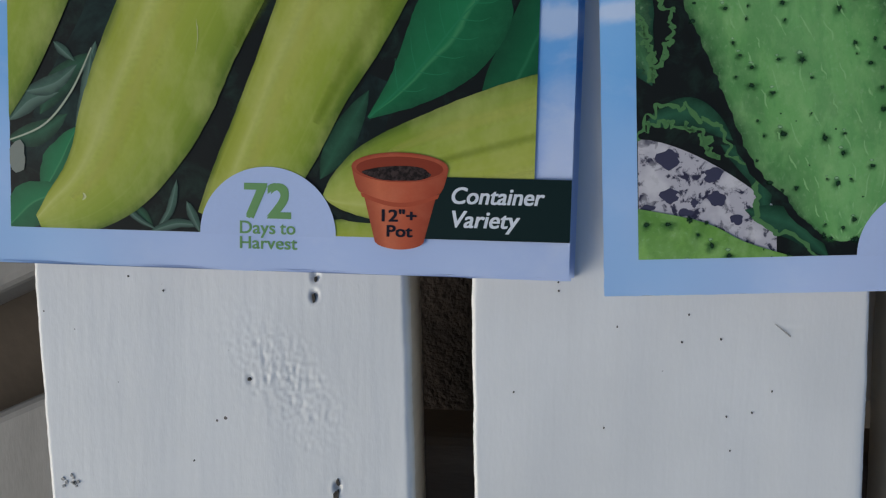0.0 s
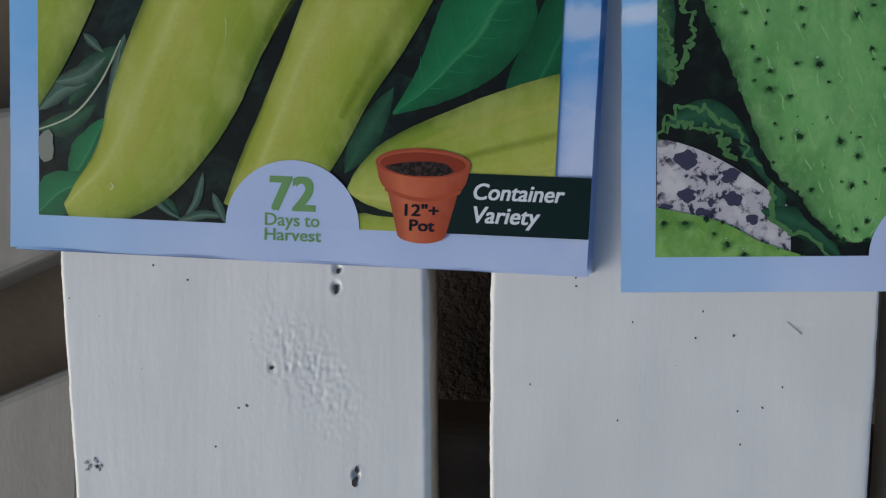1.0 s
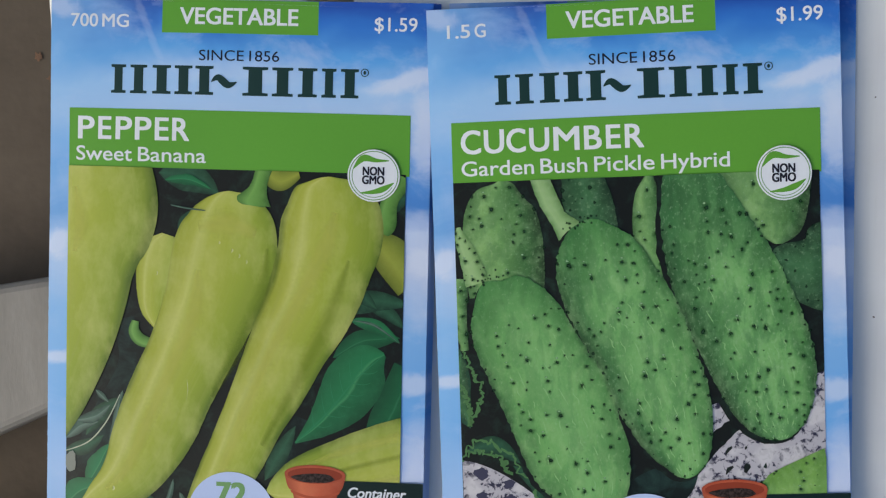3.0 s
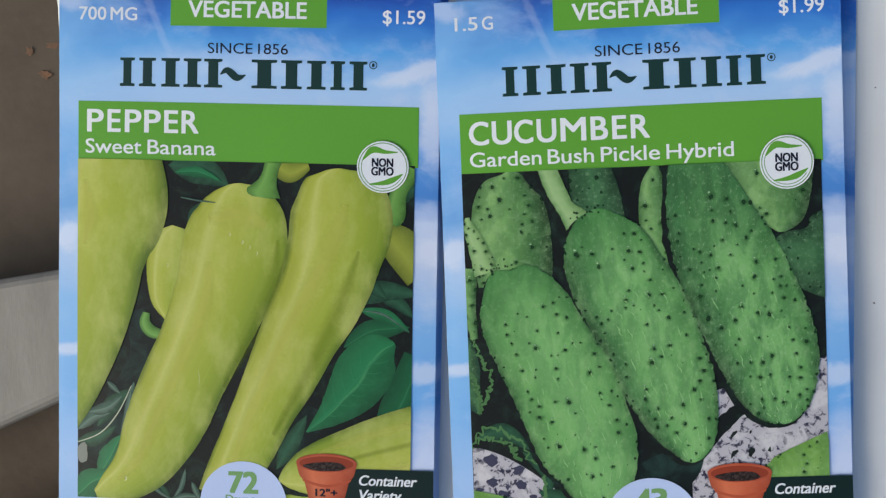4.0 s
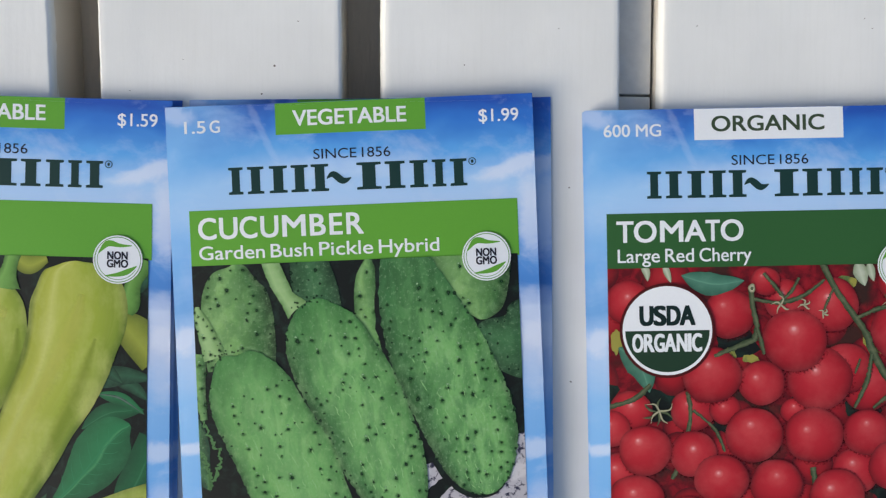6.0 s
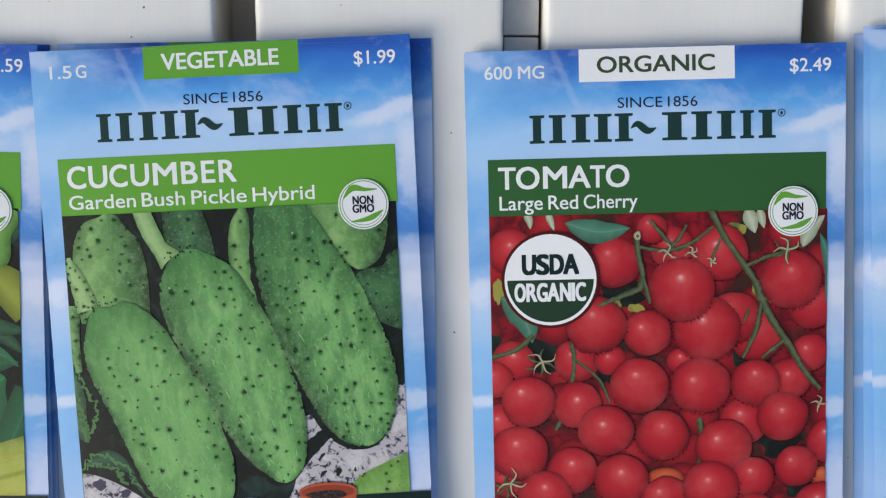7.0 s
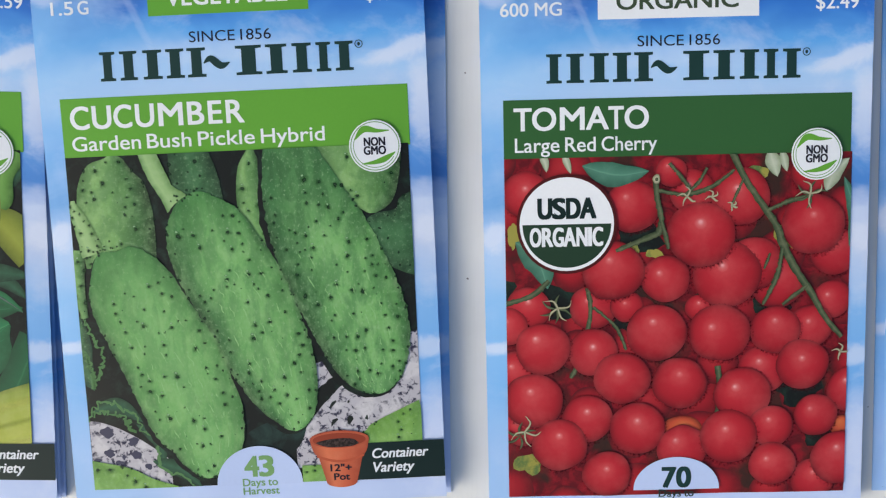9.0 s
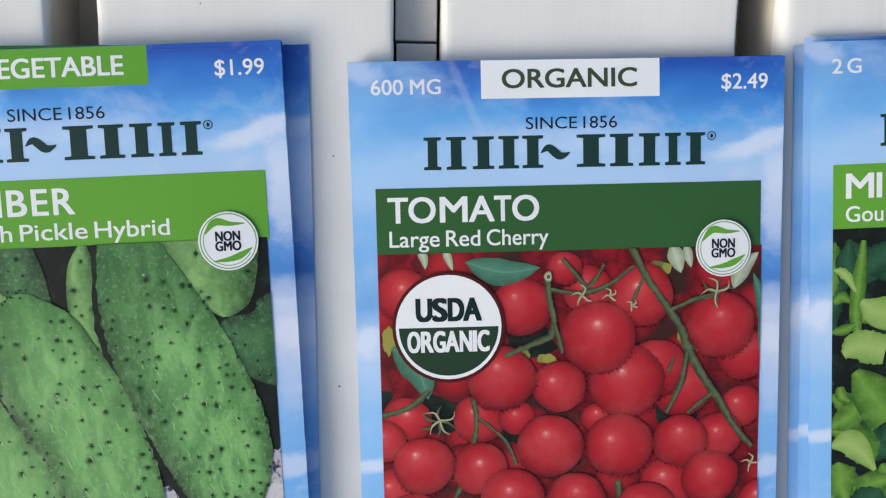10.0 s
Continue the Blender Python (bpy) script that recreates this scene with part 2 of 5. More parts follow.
CUKESTOPS = ((0.0, (0.035, 0.11, 0.034)), (0.05, (0.085, 0.25, 0.068)), (0.22, (0.165, 0.40, 0.120)), (0.5, (0.210, 0.470, 0.152)),
             (0.72, (0.140, 0.355, 0.106)), (0.86, (0.065, 0.200, 0.062)), (1.0, (0.012, 0.042, 0.014)))
CUKE = form_ink("cucumber_ink", CUKESTOPS, (0.35, 0.56, 0.25), 0.5, 34, (1.2, 0.8, 1), NECK, 0.22, 0.62)
NECKED = form_ink("dark_cucumber_ink", CUKESTOPS, (0.33, 0.53, 0.25), 0.5, 40, (1.2, 0.8, 1), (0.030, 0.135, 0.042), 0.2, 0.8)
CUKELIT = form_ink("lit_cucumber_ink", CUKESTOPS[:4] + ((0.78, (0.165, 0.40, 0.115)), (0.93, (0.095, 0.26, 0.075)), (1.0, (0.03, 0.10, 0.03))), (0.36, 0.58, 0.24), 0.5, 34, (1.2, 0.8, 1), NECK, 0.22, 0.45)
CUKELOW = form_ink("bright_cucumber_ink", ((0.0, (0.14, 0.31, 0.05)), (0.5, (0.25, 0.47, 0.11)), (1.0, (0.20, 0.40, 0.09))), (0.38, 0.56, 0.24), 0.5, 40, mottle=0.5)
STALK = form_ink("pale_stalk_ink", ((0.0, (0.10, 0.22, 0.06)), (0.4, (0.28, 0.46, 0.18)), (0.7, (0.34, 0.52, 0.22)), (1.0, (0.12, 0.26, 0.08))), (0.42, 0.56, 0.30), 0.5, 60)
CUKEBACK = form_ink("far_cucumber_ink", ((0.0, (0.012, 0.035, 0.012)), (0.22, (0.06, 0.17, 0.05)), (0.5, (0.165, 0.35, 0.105)), (0.78, (0.25, 0.45, 0.15)), (1.0, (0.09, 0.20, 0.06))), (0.33, 0.52, 0.24), 0.5, 40, mottle=0.6)
CUKEDIM = form_ink("shaded_cucumber_ink", ((0.0, (0.008, 0.028, 0.012)), (0.5, (0.065, 0.185, 0.07)), (1.0, (0.016, 0.05, 0.02))), (0.15, 0.30, 0.15), 0.5, 40, mottle=0.6)
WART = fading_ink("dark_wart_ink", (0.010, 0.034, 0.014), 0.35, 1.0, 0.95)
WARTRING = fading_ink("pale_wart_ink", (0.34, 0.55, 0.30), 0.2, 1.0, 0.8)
GRAIN = flat_ink("dark_grain_ink", (0.05, 0.05, 0.09))
RIDGE = flat_ink("pale_ridge_ink", (0.27, 0.50, 0.20))
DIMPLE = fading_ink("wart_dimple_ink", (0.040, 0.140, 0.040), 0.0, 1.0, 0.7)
PEPPERDIM = form_ink("shaded_pepper_ink", ((0.0, (0.05, 0.08, 0.008)), (0.3, (0.19, 0.24, 0.025)), (0.6, (0.31, 0.35, 0.045)), (1.0, (0.09, 0.12, 0.010))), (0.36, 0.40, 0.08), 0.5, 14)
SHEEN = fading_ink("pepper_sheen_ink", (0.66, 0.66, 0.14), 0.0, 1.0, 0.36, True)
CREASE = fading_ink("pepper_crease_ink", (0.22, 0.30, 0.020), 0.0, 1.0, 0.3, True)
TEALDARK = blotch_ink("teal_shadow_ink", (0.007, 0.012, 0.011), (0.024, 0.060, 0.050), 14, 0.45, 0.75)
GREYSTONE = flat_ink("grey_stone_ink", (0.24, 0.26, 0.22))
PSTEM = form_ink("pepper_stem_ink", ((0.0, (0.03, 0.10, 0.015)), (0.4, (0.12, 0.29, 0.05)), (0.7, (0.18, 0.38, 0.08)), (1.0, (0.04, 0.13, 0.02))), (0.2, 0.4, 0.1), 0.4, 40)
TEALLEAF = form_ink("teal_leaf_ink", ((0.0, (0.03, 0.11, 0.07)), (0.46, (0.075, 0.22, 0.15)), (0.5, (0.14, 0.32, 0.22)), (0.54, (0.07, 0.20, 0.14)), (1.0, (0.025, 0.09, 0.06))), (0.12, 0.28, 0.20), 0.4, 40)
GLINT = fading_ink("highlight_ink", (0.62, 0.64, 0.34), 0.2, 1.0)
GREYLEAF = form_ink("grey_green_leaf_ink", ((0.0, (0.012, 0.035, 0.026)), (0.48, (0.050, 0.115, 0.080)), (0.52, (0.13, 0.21, 0.16)), (1.0, (0.012, 0.035, 0.026))), (0.11, 0.20, 0.14), 0.6, 40)
TOMATO = form_ink("tomato_ink", ((0.0, (0.80, 0.38, 0.38)), (0.06, (0.66, 0.16, 0.16)), (0.16, (0.545, 0.055, 0.062)), (0.45, (0.455, 0.019, 0.030)), (0.75, (0.35, 0.011, 0.019)), (0.92, (0.21, 0.007, 0.012)), (1.0, (0.10, 0.004, 0.007))), (0.60, 0.11, 0.11), 0.38, 14)
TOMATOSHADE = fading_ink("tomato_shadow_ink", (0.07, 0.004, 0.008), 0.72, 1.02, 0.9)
TOMATOBACK = form_ink("far_tomato_ink", ((0.0, (0.42, 0.022, 0.030)), (0.5, (0.31, 0.009, 0.016)), (1.0, (0.05, 0.003, 0.005))), (0.4, 0.03, 0.03), 0.35, 22)
VINE = form_ink("vine_ink", ((0.0, (0.015, 0.035, 0.010)), (0.4, (0.11, 0.135, 0.07)), (0.6, (0.07, 0.095, 0.048)), (1.0, (0.012, 0.03, 0.008))), (0.24, 0.24, 0.13), 0.5, 60)
SEPAL = form_ink("pale_sepal_ink", ((0.0, (0.16, 0.16, 0.08)), (0.5, (0.52, 0.48, 0.34)), (1.0, (0.18, 0.18, 0.09))), (0.34, 0.36, 0.19), 0.5, 60)
ORGANICGREEN = flat_ink("organic_green_ink", (0.018, 0.045, 0.024))
OLIVE = blotch_ink("olive_foliage_ink", (0.30, 0.28, 0.06), (0.10, 0.16, 0.05), 20)
PALELEAF = form_ink("pale_green_leaf_ink", ((0.0, (0.22, 0.27, 0.15)), (0.5, (0.50, 0.55, 0.42)), (1.0, (0.18, 0.24, 0.13))), (0.60, 0.62, 0.54), 0.5, 40)
TOMATORIPE = form_ink("orange_tomato_ink", ((0.0, (0.62, 0.15, 0.05)), (0.6, (0.50, 0.07, 0.03)), (1.0, (0.12, 0.01, 0.006))), (0.6, 0.2, 0.06), 0.3, 30)
LEAF = form_ink("leaf_ink", ((0.0, (0.010, 0.11, 0.038)), (0.46, (0.016, 0.19, 0.065)), (0.5, (0.06, 0.26, 0.10)), (0.54, (0.010, 0.13, 0.045)), (1.0, (0.006, 0.07, 0.025))), (0.03, 0.22, 0.09), 0.4, 30)
LEAFVEIN = flat_ink("leaf_vein_ink", (0.030, 0.205, 0.085))
LEAFBACK = form_ink("back_leaf_ink", ((0.0, (0.006, 0.06, 0.022)), (0.46, (0.010, 0.11, 0.040)), (0.5, (0.03, 0.17, 0.07)), (0.54, (0.008, 0.10, 0.035)), (1.0, (0.005, 0.05, 0.018))), (0.02, 0.16, 0.06), 0.4, 30)
LEAFDIM = form_ink("shaded_leaf_ink", ((0.0, (0.006, 0.03, 0.012)), (0.5, (0.025, 0.10, 0.05)), (1.0, (0.005, 0.025, 0.012))), (0.05, 0.16, 0.09), 0.5, 40)
LEAFRIM = flat_ink("leaf_rim_ink", (0.085, 0.20, 0.07))
LETTUCE = form_ink("lettuce_ink", ((0.0, (0.018, 0.07, 0.008)), (0.3, (0.075, 0.20, 0.022)), (0.5, (0.15, 0.31, 0.05)), (0.7, (0.09, 0.22, 0.026)), (1.0, (0.022, 0.08, 0.009))), (0.26, 0.40, 0.10), 0.5, 45)
LETTUCEPALE = form_ink("pale_lettuce_ink", ((0.0, (0.16, 0.30, 0.05)), (0.5, (0.33, 0.47, 0.14)), (1.0, (0.14, 0.28, 0.05))), (0.42, 0.55, 0.24), 0.4, 30)
POT = form_ink("terracotta_ink", ((0.0, (0.36, 0.07, 0.03)), (0.25, (0.66, 0.17, 0.075)), (0.6, (0.56, 0.115, 0.05)), (1.0, (0.32, 0.05, 0.02))), (0.68, 0.24, 0.13), 0.3, 30)
POTLINE = flat_ink("terracotta_line_ink", (0.44, 0.085, 0.038))
POTSHADE = flat_ink("terracotta_shade_ink", (0.27, 0.045, 0.02))
POTSOIL = blotch_ink("pot_soil_ink", (0.012, 0.008, 0.007), (0.06, 0.04, 0.035), 160)


# ---- helpers for meshes ----
def mesh_object(name, verts, faces, material, parent=None, label="", smooth=False, uvs=None):
    me = bpy.data.meshes.new(name)
    me.from_pydata(verts, [], faces)
    if smooth:
        me.polygons.foreach_set("use_smooth", [True] * len(me.polygons))
    for key in (uvs or {}):
        layer = me.uv_layers.new(name=key)
        flat = np.array(uvs[key], dtype=np.float32)[[lp.vertex_index for lp in me.loops]]
        layer.data.foreach_set("uv", flat.ravel())
    me.materials.append(material)
    ob = new(name, me)
    if parent:
        ob.parent = parent
    if label:
        tagged(ob, label)
    return ob


def block(name, x0, x1, y0, y1, z0, z1, material, parent=None, label="", r=0.003, skew=0.0, skew2=None):
    """A board with rounded edges; its long edges may run at their own slopes (y over x)."""
    bm = bmesh.new()
    s2 = skew if skew2 is None else skew2
    vs = []
    for z in (z0, z1):
        for x, y, s in ((x0, y0, s2), (x1, y0, s2), (x1, y1, skew), (x0, y1, skew)):
            vs.append(bm.verts.new((x, y + s * (x - x0), z)))
    for f in ((3, 2, 1, 0), (4, 5, 6, 7), (0, 1, 5, 4), (1, 2, 6, 5), (2, 3, 7, 6), (3, 0, 4, 7)):
        bm.faces.new([vs[i] for i in f])
    bmesh.ops.bevel(bm, geom=bm.edges[:], offset=r, segments=3, profile=0.5, affect="EDGES")
    me = bpy.data.meshes.new(name)
    bm.to_mesh(me)
    bm.free()
    me.materials.append(material)
    ob = new(name, me)
    if parent:
        ob.parent = parent
    if label:
        tagged(ob, label)
    return ob


# ---- ground and what lies under the slats ----
GROUND = -0.285
ground = mesh_object("ground", [(-60, -60, GROUND), (60, -60, GROUND), (60, 60, GROUND), (-60, 60, GROUND)], [(0, 1, 2, 3)], EARTH)
tagged(ground, "bare brown earthy ground below the slatted bench", "ground", kind="structure")

for x, y, a, b in ((-0.169, 0.159, 0.003, 0.003), (-0.1555, 0.1626, 0.006, 0.0025), (-0.1605, 0.1466, 0.0045, 0.003)):
    vs = [(x + a * q * math.cos(t), y + b * q * math.sin(t), GROUND + 0.0006) for t, q in ((2 * math.pi * i / 14, 0.45 + 1.3 * abs(noise.noise((x * 300 + i * 0.9, y * 80, 0)))) for i in range(14))]
    mesh_object("rust_stain", vs, [tuple(range(14))], RUST, ground, "orange-brown rust stain")

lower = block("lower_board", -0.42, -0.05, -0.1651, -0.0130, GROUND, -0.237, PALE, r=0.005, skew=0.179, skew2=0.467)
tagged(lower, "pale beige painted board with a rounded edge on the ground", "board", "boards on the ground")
# this board's upper edge is shaped along a soft shadow edge on the ground
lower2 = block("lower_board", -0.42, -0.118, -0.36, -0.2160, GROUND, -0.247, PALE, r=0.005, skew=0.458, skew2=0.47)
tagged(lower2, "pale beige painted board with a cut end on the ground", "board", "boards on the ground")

bench = new("slatted_bench")
tagged(bench, "white painted slatted bench with chipped edges and narrow gaps", "bench")


def bench_slat(left, right, seed, dents, worn_left=0.0, worn_right=0.0):
    """One tapered slat: left and right edges as (x at y = 0, slope), with a brushed, knotted face and wavering edges."""
    rnd = random.Random(seed)
    ph = [rnd.uniform(0, 6) for _ in range(8)]
    ys = [-0.24, -0.2, -0.16, -0.12, -0.09, -0.07, -0.055] + [-0.045 + 0.0003 * i for i in range(172)] + [0.01 + 0.006 * i for i in range(15)]
    ys += [0.1 + 0.0015 * i for i in range(26)] + [0.145, 0.17, 0.2, 0.25, 0.3, 0.34]
    r, th, na = 0.0007, 0.019, 230 if len(dents) > 3 else 48
    prof = []  # (fraction across, inset, z)
    verts, faces = [], []
    for y in ys:
        jag = lambda k: 0.00012 * noise.noise((y * 60, ph[k], 3)) + 0.00010 * noise.noise((y * 260, ph[k], 0)) + 0.00007 * noise.noise((y * 1100, ph[k + 1], 0))
        a, b = left[0] + left[1] * y + jag(0), right[0] + right[1] * y + jag(2)
        ra, rb = r + worn_left, r + worn_right  # a worn edge is rounded wider and deeper
        da, db = r + 3.2 * worn_left, r + 3.2 * worn_right
        ring = [(a + r, -th), (a + 0.0003, -th + r), (a, -0.0115), (a, -da)]
        ring += [(a + ra * (1 - math.cos(t)), -da + da * math.sin(t)) for t in (0.3, 0.6, 0.9, 1.2)]
        ring += [(a + ra + (b - a - ra - rb) * i / na, 0.0) for i in range(na + 1)]
        ring += [(b - rb * (1 - math.cos(t)), -db + db * math.sin(t)) for t in (1.2, 0.9, 0.6, 0.3)]
        ring += [(b, -db), (b, -0.0115), (b - 0.0003, -th + r), (b - r, -th)]
        for x, z in ring:
            if z == 0.0:
                z = 0.00009 * noise.noise((x * 160, y * 35, seed)) + 0.00002 * noise.noise((x * 900, y * 130, seed))
                if len(dents) > 3:
                    along = ((x - 0.0375) * 0.66 - (y + 0.0095) * 0.75)
                    off = (x - 0.0375) * 0.75 + (y + 0.0095) * 0.66
                    w = math.exp(-(off / 0.0042) ** 2) * math.exp(-((along - 0.009) / 0.009) ** 2)
                    z -= w * (0.00022 * max(0.0, noise.noise((x * 800 + y * 420, y * 560 - x * 420, 7)) - 0.12) + 0.00012 * noise.noise((x * 1700 - y * 300, y * 1300, 9)) + 0.00008 * noise.noise((x * 3000, y * 2600, 4)))
                for dx, dy, rad, depth in dents:
                    d2 = ((x - dx) ** 2 + ((y - dy) * 0.7) ** 2) / rad ** 2
                    if d2 < 9:
                        z -= depth * math.exp(-d2 * 2) - 0.07 * depth * math.exp(-(math.sqrt(d2) - 1.35) ** 2 * 5)
            verts.append((x, y, z))
    k = len(verts) // len(ys)
    for i in range(len(ys) - 1):
        for j in range(k):
            faces.append((i * k + j, i * k + (j + 1) % k, (i + 1) * k + (j + 1) % k, (i + 1) * k + j))
    faces.append(tuple(range(k))[::-1])
    faces.append(tuple(range(len(verts) - k, len(verts))))
    return mesh_object("slat", verts, faces, PAINT, bench, smooth=True)


rnd = random.Random(4)
knotty = [(0.0380, -0.0163, 0.0006, 0.00025), (0.0405, -0.0162, 0.0004, 0.0002), (0.0389, -0.0108, 0.0005, 0.00012), (0.0473, -0.0012, 0.0007, 0.0005), (0.0472, -0.004, 0.0007, 0.0006), (0.0509, -0.0315, 0.0006, 0.0008)]
knotty += [(0.043 + rnd.gauss(0, 0.004), -0.018 + rnd.gauss(0, 0.005), rnd.uniform(0.0002, 0.0005), rnd.uniform(0.00005, 0.00012)) for _ in range(14)]
EDGES = (((0.0055, -0.0680), (0.0603, -0.0500)), ((0.0694, -0.0360), (0.1229, -0.0210)), ((0.1307, -0.0130), (0.1855, -0.0100)),
         ((0.1931, 0.0020), (0.2484, 0.0150)), ((0.2545, 0.0260), (0.3110, 0.0380)))
for i, (le, ri) in enumerate(EDGES):
    bench_slat(le, ri, i + 3, knotty if i == 0 else [(0.1126, -0.0063, 0.0003, 0.0001)], (0, 0, 0.0010, 0.0006, 0.0022)[i], (0.0002, 0, 0, 0, 0)[i])


def chip(x, y, rx, ry, name, material, z=0.0002):
    """A small hole or scab of bare wood in the paint."""
    vs, fs, n = [(x, y, z)], [], 11
    for i in range(n):
        t = 2 * math.pi * i / n
        q = 0.75 + 0.5 * noise.noise((x * 900 + math.cos(t), y * 900 + math.sin(t), 2))
        vs.append((x + rx * q * math.cos(t), y + ry * q * math.sin(t), z))
    vs += [(vx, vy, -0.001) for vx, vy, _ in vs[1:]]
    for i in range(n):
        j = (i + 1) % n
        fs += [(0, 1 + i, 1 + j), (1 + i, 1 + n + i, 1 + n + j, 1 + j)]
    return mesh_object(name, vs, fs, material, bench)


for x, y, a, b in ((0.0474, -0.0017, 0.0003, 0.0005), (0.0471, -0.0043, 0.0003, 0.0008), (0.0510, -0.0308, 0.00035, 0.0007), (0.0508, -0.0328, 0.0005, 0.0011),
                   (0.0379, -0.0164, 0.00035, 0.0003)):
    chip(x, y, a, b, "knot_hole", KNOT, 0.00015)
scuffs = random.Random(8)
for _ in range(9):
    chip(0.0108 + scuffs.gauss(0, 0.0011), -0.0331 + scuffs.gauss(0, 0.0005), scuffs.uniform(0.0002, 0.0006), scuffs.uniform(0.0002, 0.0004), "paint_scuff", SCUFF, 0.00013)
for x, y in ((0.0992, -0.0049), (0.0984, -0.0087), (0.1036, -0.0081), (0.0896, -0.0069), (0.0814, -0.0010), (0.0815, -0.0022), (0.0757, -0.0166), (0.1107, -0.0150), (0.1048, -0.0188), (0.1055, -0.0235),
             (0.0883, -0.0211), (0.1082, -0.0181), (0.0200, -0.0021), (0.0298, -0.0287), (0.0252, -0.0040)):
    chip(x, y, 0.00016, 0.0002, "dirt_speck", KNOT, 0.00012)

scratch = [(0.1105, -0.0057), (0.1108, -0.0058), (0.1128, -0.0073), (0.1127, -0.0075)]
mesh_object("paint_scratch", [(x, y, 0.00013) for x, y in scratch], [(3, 2, 1, 0)], SCUFF, bench, "fine scratch in the paint")
block("cross_rail", 0.0135, 0.305, -0.062, -0.0294, -0.040, -0.0195, BROWN, bench, "dark brown wooden rail")
block("cross_rail", 0.0, 0.318, 0.245, 0.29, -0.0505, -0.0195, BROWN, bench, "dark brown wooden rail")
block("gap_strip", 0.1847, 0.1928, 0.1178, 0.20, -0.0185, -0.0055, GREY, bench, "pale grey painted strip in the gap", r=0.0003)
block("gap_strip", 0.1849, 0.1928, 0.085, 0.1173, -0.0185, -0.0055, GREY, bench, "pale grey painted strip in the gap", r=0.0003)
block("under_panel", 0.102, 0.300, -0.0206, 0.060, -0.032, -0.0193, TAN, bench, "tan wooden panel", r=0.001)
block("under_panel", 0.012, 0.300, 0.0605, 0.2445, -0.032, -0.0193, TAN, bench, "tan wooden panel", r=0.001)
block("cross_rail", 0.012, 0.306, -0.225, -0.190, -0.0505, -0.0195, BROWN, bench, "dark brown wooden rail")
# added sheet: covers the lit ground so that the first gap stays dark
block("dark_panel", 0.024, 0.1015, -0.0750, 0.0600, -0.075, -0.060, BARK, bench, "dark rough bark-like panel added below the gap", r=0.001)
for x0, y0 in ((0.03, -0.222), (0.26, -0.222), (0.03, 0.255), (0.26, 0.255)):
    block("leg", x0, x0 + 0.03, y0 + 0.002, y0 + 0.03, GROUND, -0.049, BROWN, bench)


# ---- printed seed packets ----
PW, PH, MM = 82.6, 114.3, 0.001
FONT = {}


class Sheet:
    """A packet's printed face: flat print is laid on its slightly swollen front, layer by layer, in millimetres from its lower left corner."""

    def __init__(self, root, base, swell, seed, skew=0.0):
        self.root, self.base, self.swell, self.seed, self.skew, self.layer = root, base, swell, seed, skew, 0

    def place(self, x, y, z):
        """A point of the sheet in the packet's space; a skewed sheet has been pulled askew towards its top."""
        return x * MM, (y + self.skew * (x - 41) * y / 90) * MM, z * MM

    def height(self, x, y):
        u, v = 2 * x / PW - 1, 2 * y / PH - 1
        h = self.swell * max(0.0, 1 - abs(u) ** 3) * max(0.0, 1 - abs(v) ** 3)
        h += 0.10 * math.sin(x * 0.16 + self.seed) * math.sin(y * 0.10 + 1.7 * self.seed) + 0.10 * math.exp(-y / 5) * math.sin(x * 0.33 + self.seed)
        return self.base + 0.35 + h

    def lay(self, name, shape, material, parent=None, label="", clip=None, layer=None, raise_by=0.0):
        """shape: (points, faces, forms). clip: (x0, y0, x1, y1)."""
        pts, faces, forms, *z = shape
        lifts = z[0] if z else [0.0] * len(pts)
        if clip:
            pts, faces, forms = clipped(pts, faces, forms, clip)
            lifts = [0.0] * len(pts)
        if layer is None:
            self.layer += 1
            layer = self.layer
        verts = [self.place(x, y, self.height(x, y) + 0.0038 * layer + raise_by + q) for (x, y), q in zip(pts, lifts)]
        return mesh_object(name, verts, faces, material, parent or self.root, label, smooth=not z,
                           uvs={"sheet": [(x / 100, y / 100) for x, y in pts], "form": forms})


def clipped(pts, faces, forms, box):
    bm = bmesh.new()
    lay = bm.verts.layers.float_vector.new("form")
    vs = []
    for (x, y), f in zip(pts, forms):
        v = bm.verts.new((x, y, 0))
        v[lay] = (f[0], f[1], 0)
        vs.append(v)
    for f in faces:
        bm.faces.new([vs[i] for i in f])
    for co, no in (((box[0], 0, 0), (-1, 0, 0)), ((box[2], 0, 0), (1, 0, 0)), ((0, box[1], 0), (0, -1, 0)), ((0, box[3], 0), (0, 1, 0))):
        bmesh.ops.bisect_plane(bm, geom=bm.verts[:] + bm.edges[:] + bm.faces[:], plane_co=co, plane_no=no, clear_outer=True)
    bm.verts.index_update()
    out = [(v.co.x, v.co.y) for v in bm.verts], [[v.index for v in f.verts] for f in bm.faces], [(v[lay][0], v[lay][1]) for v in bm.verts]
    bm.free()
    return out


def grid(fn, nu, nv):
    """Points fn(u, v) for u, v in 0..1, with the form (u, v)."""
    pts, forms, faces = [], [], []
    for j in range(nv + 1):
        for i in range(nu + 1):
            u, v = i / nu, j / nv
            pts.append(fn(u, v))
            forms.append((u, v))
    for j in range(nv):
        for i in range(nu):
            a = j * (nu + 1) + i
            faces.append((a, a + 1, a + nu + 2, a + nu + 1))
    return pts, faces, forms


def rect(x0, y0, x1, y1, step=2.0):
    return grid(lambda u, v: (x0 + (x1 - x0) * u, y0 + (y1 - y0) * v), max(1, math.ceil((x1 - x0) / step)), max(1, math.ceil((y1 - y0) / step)))


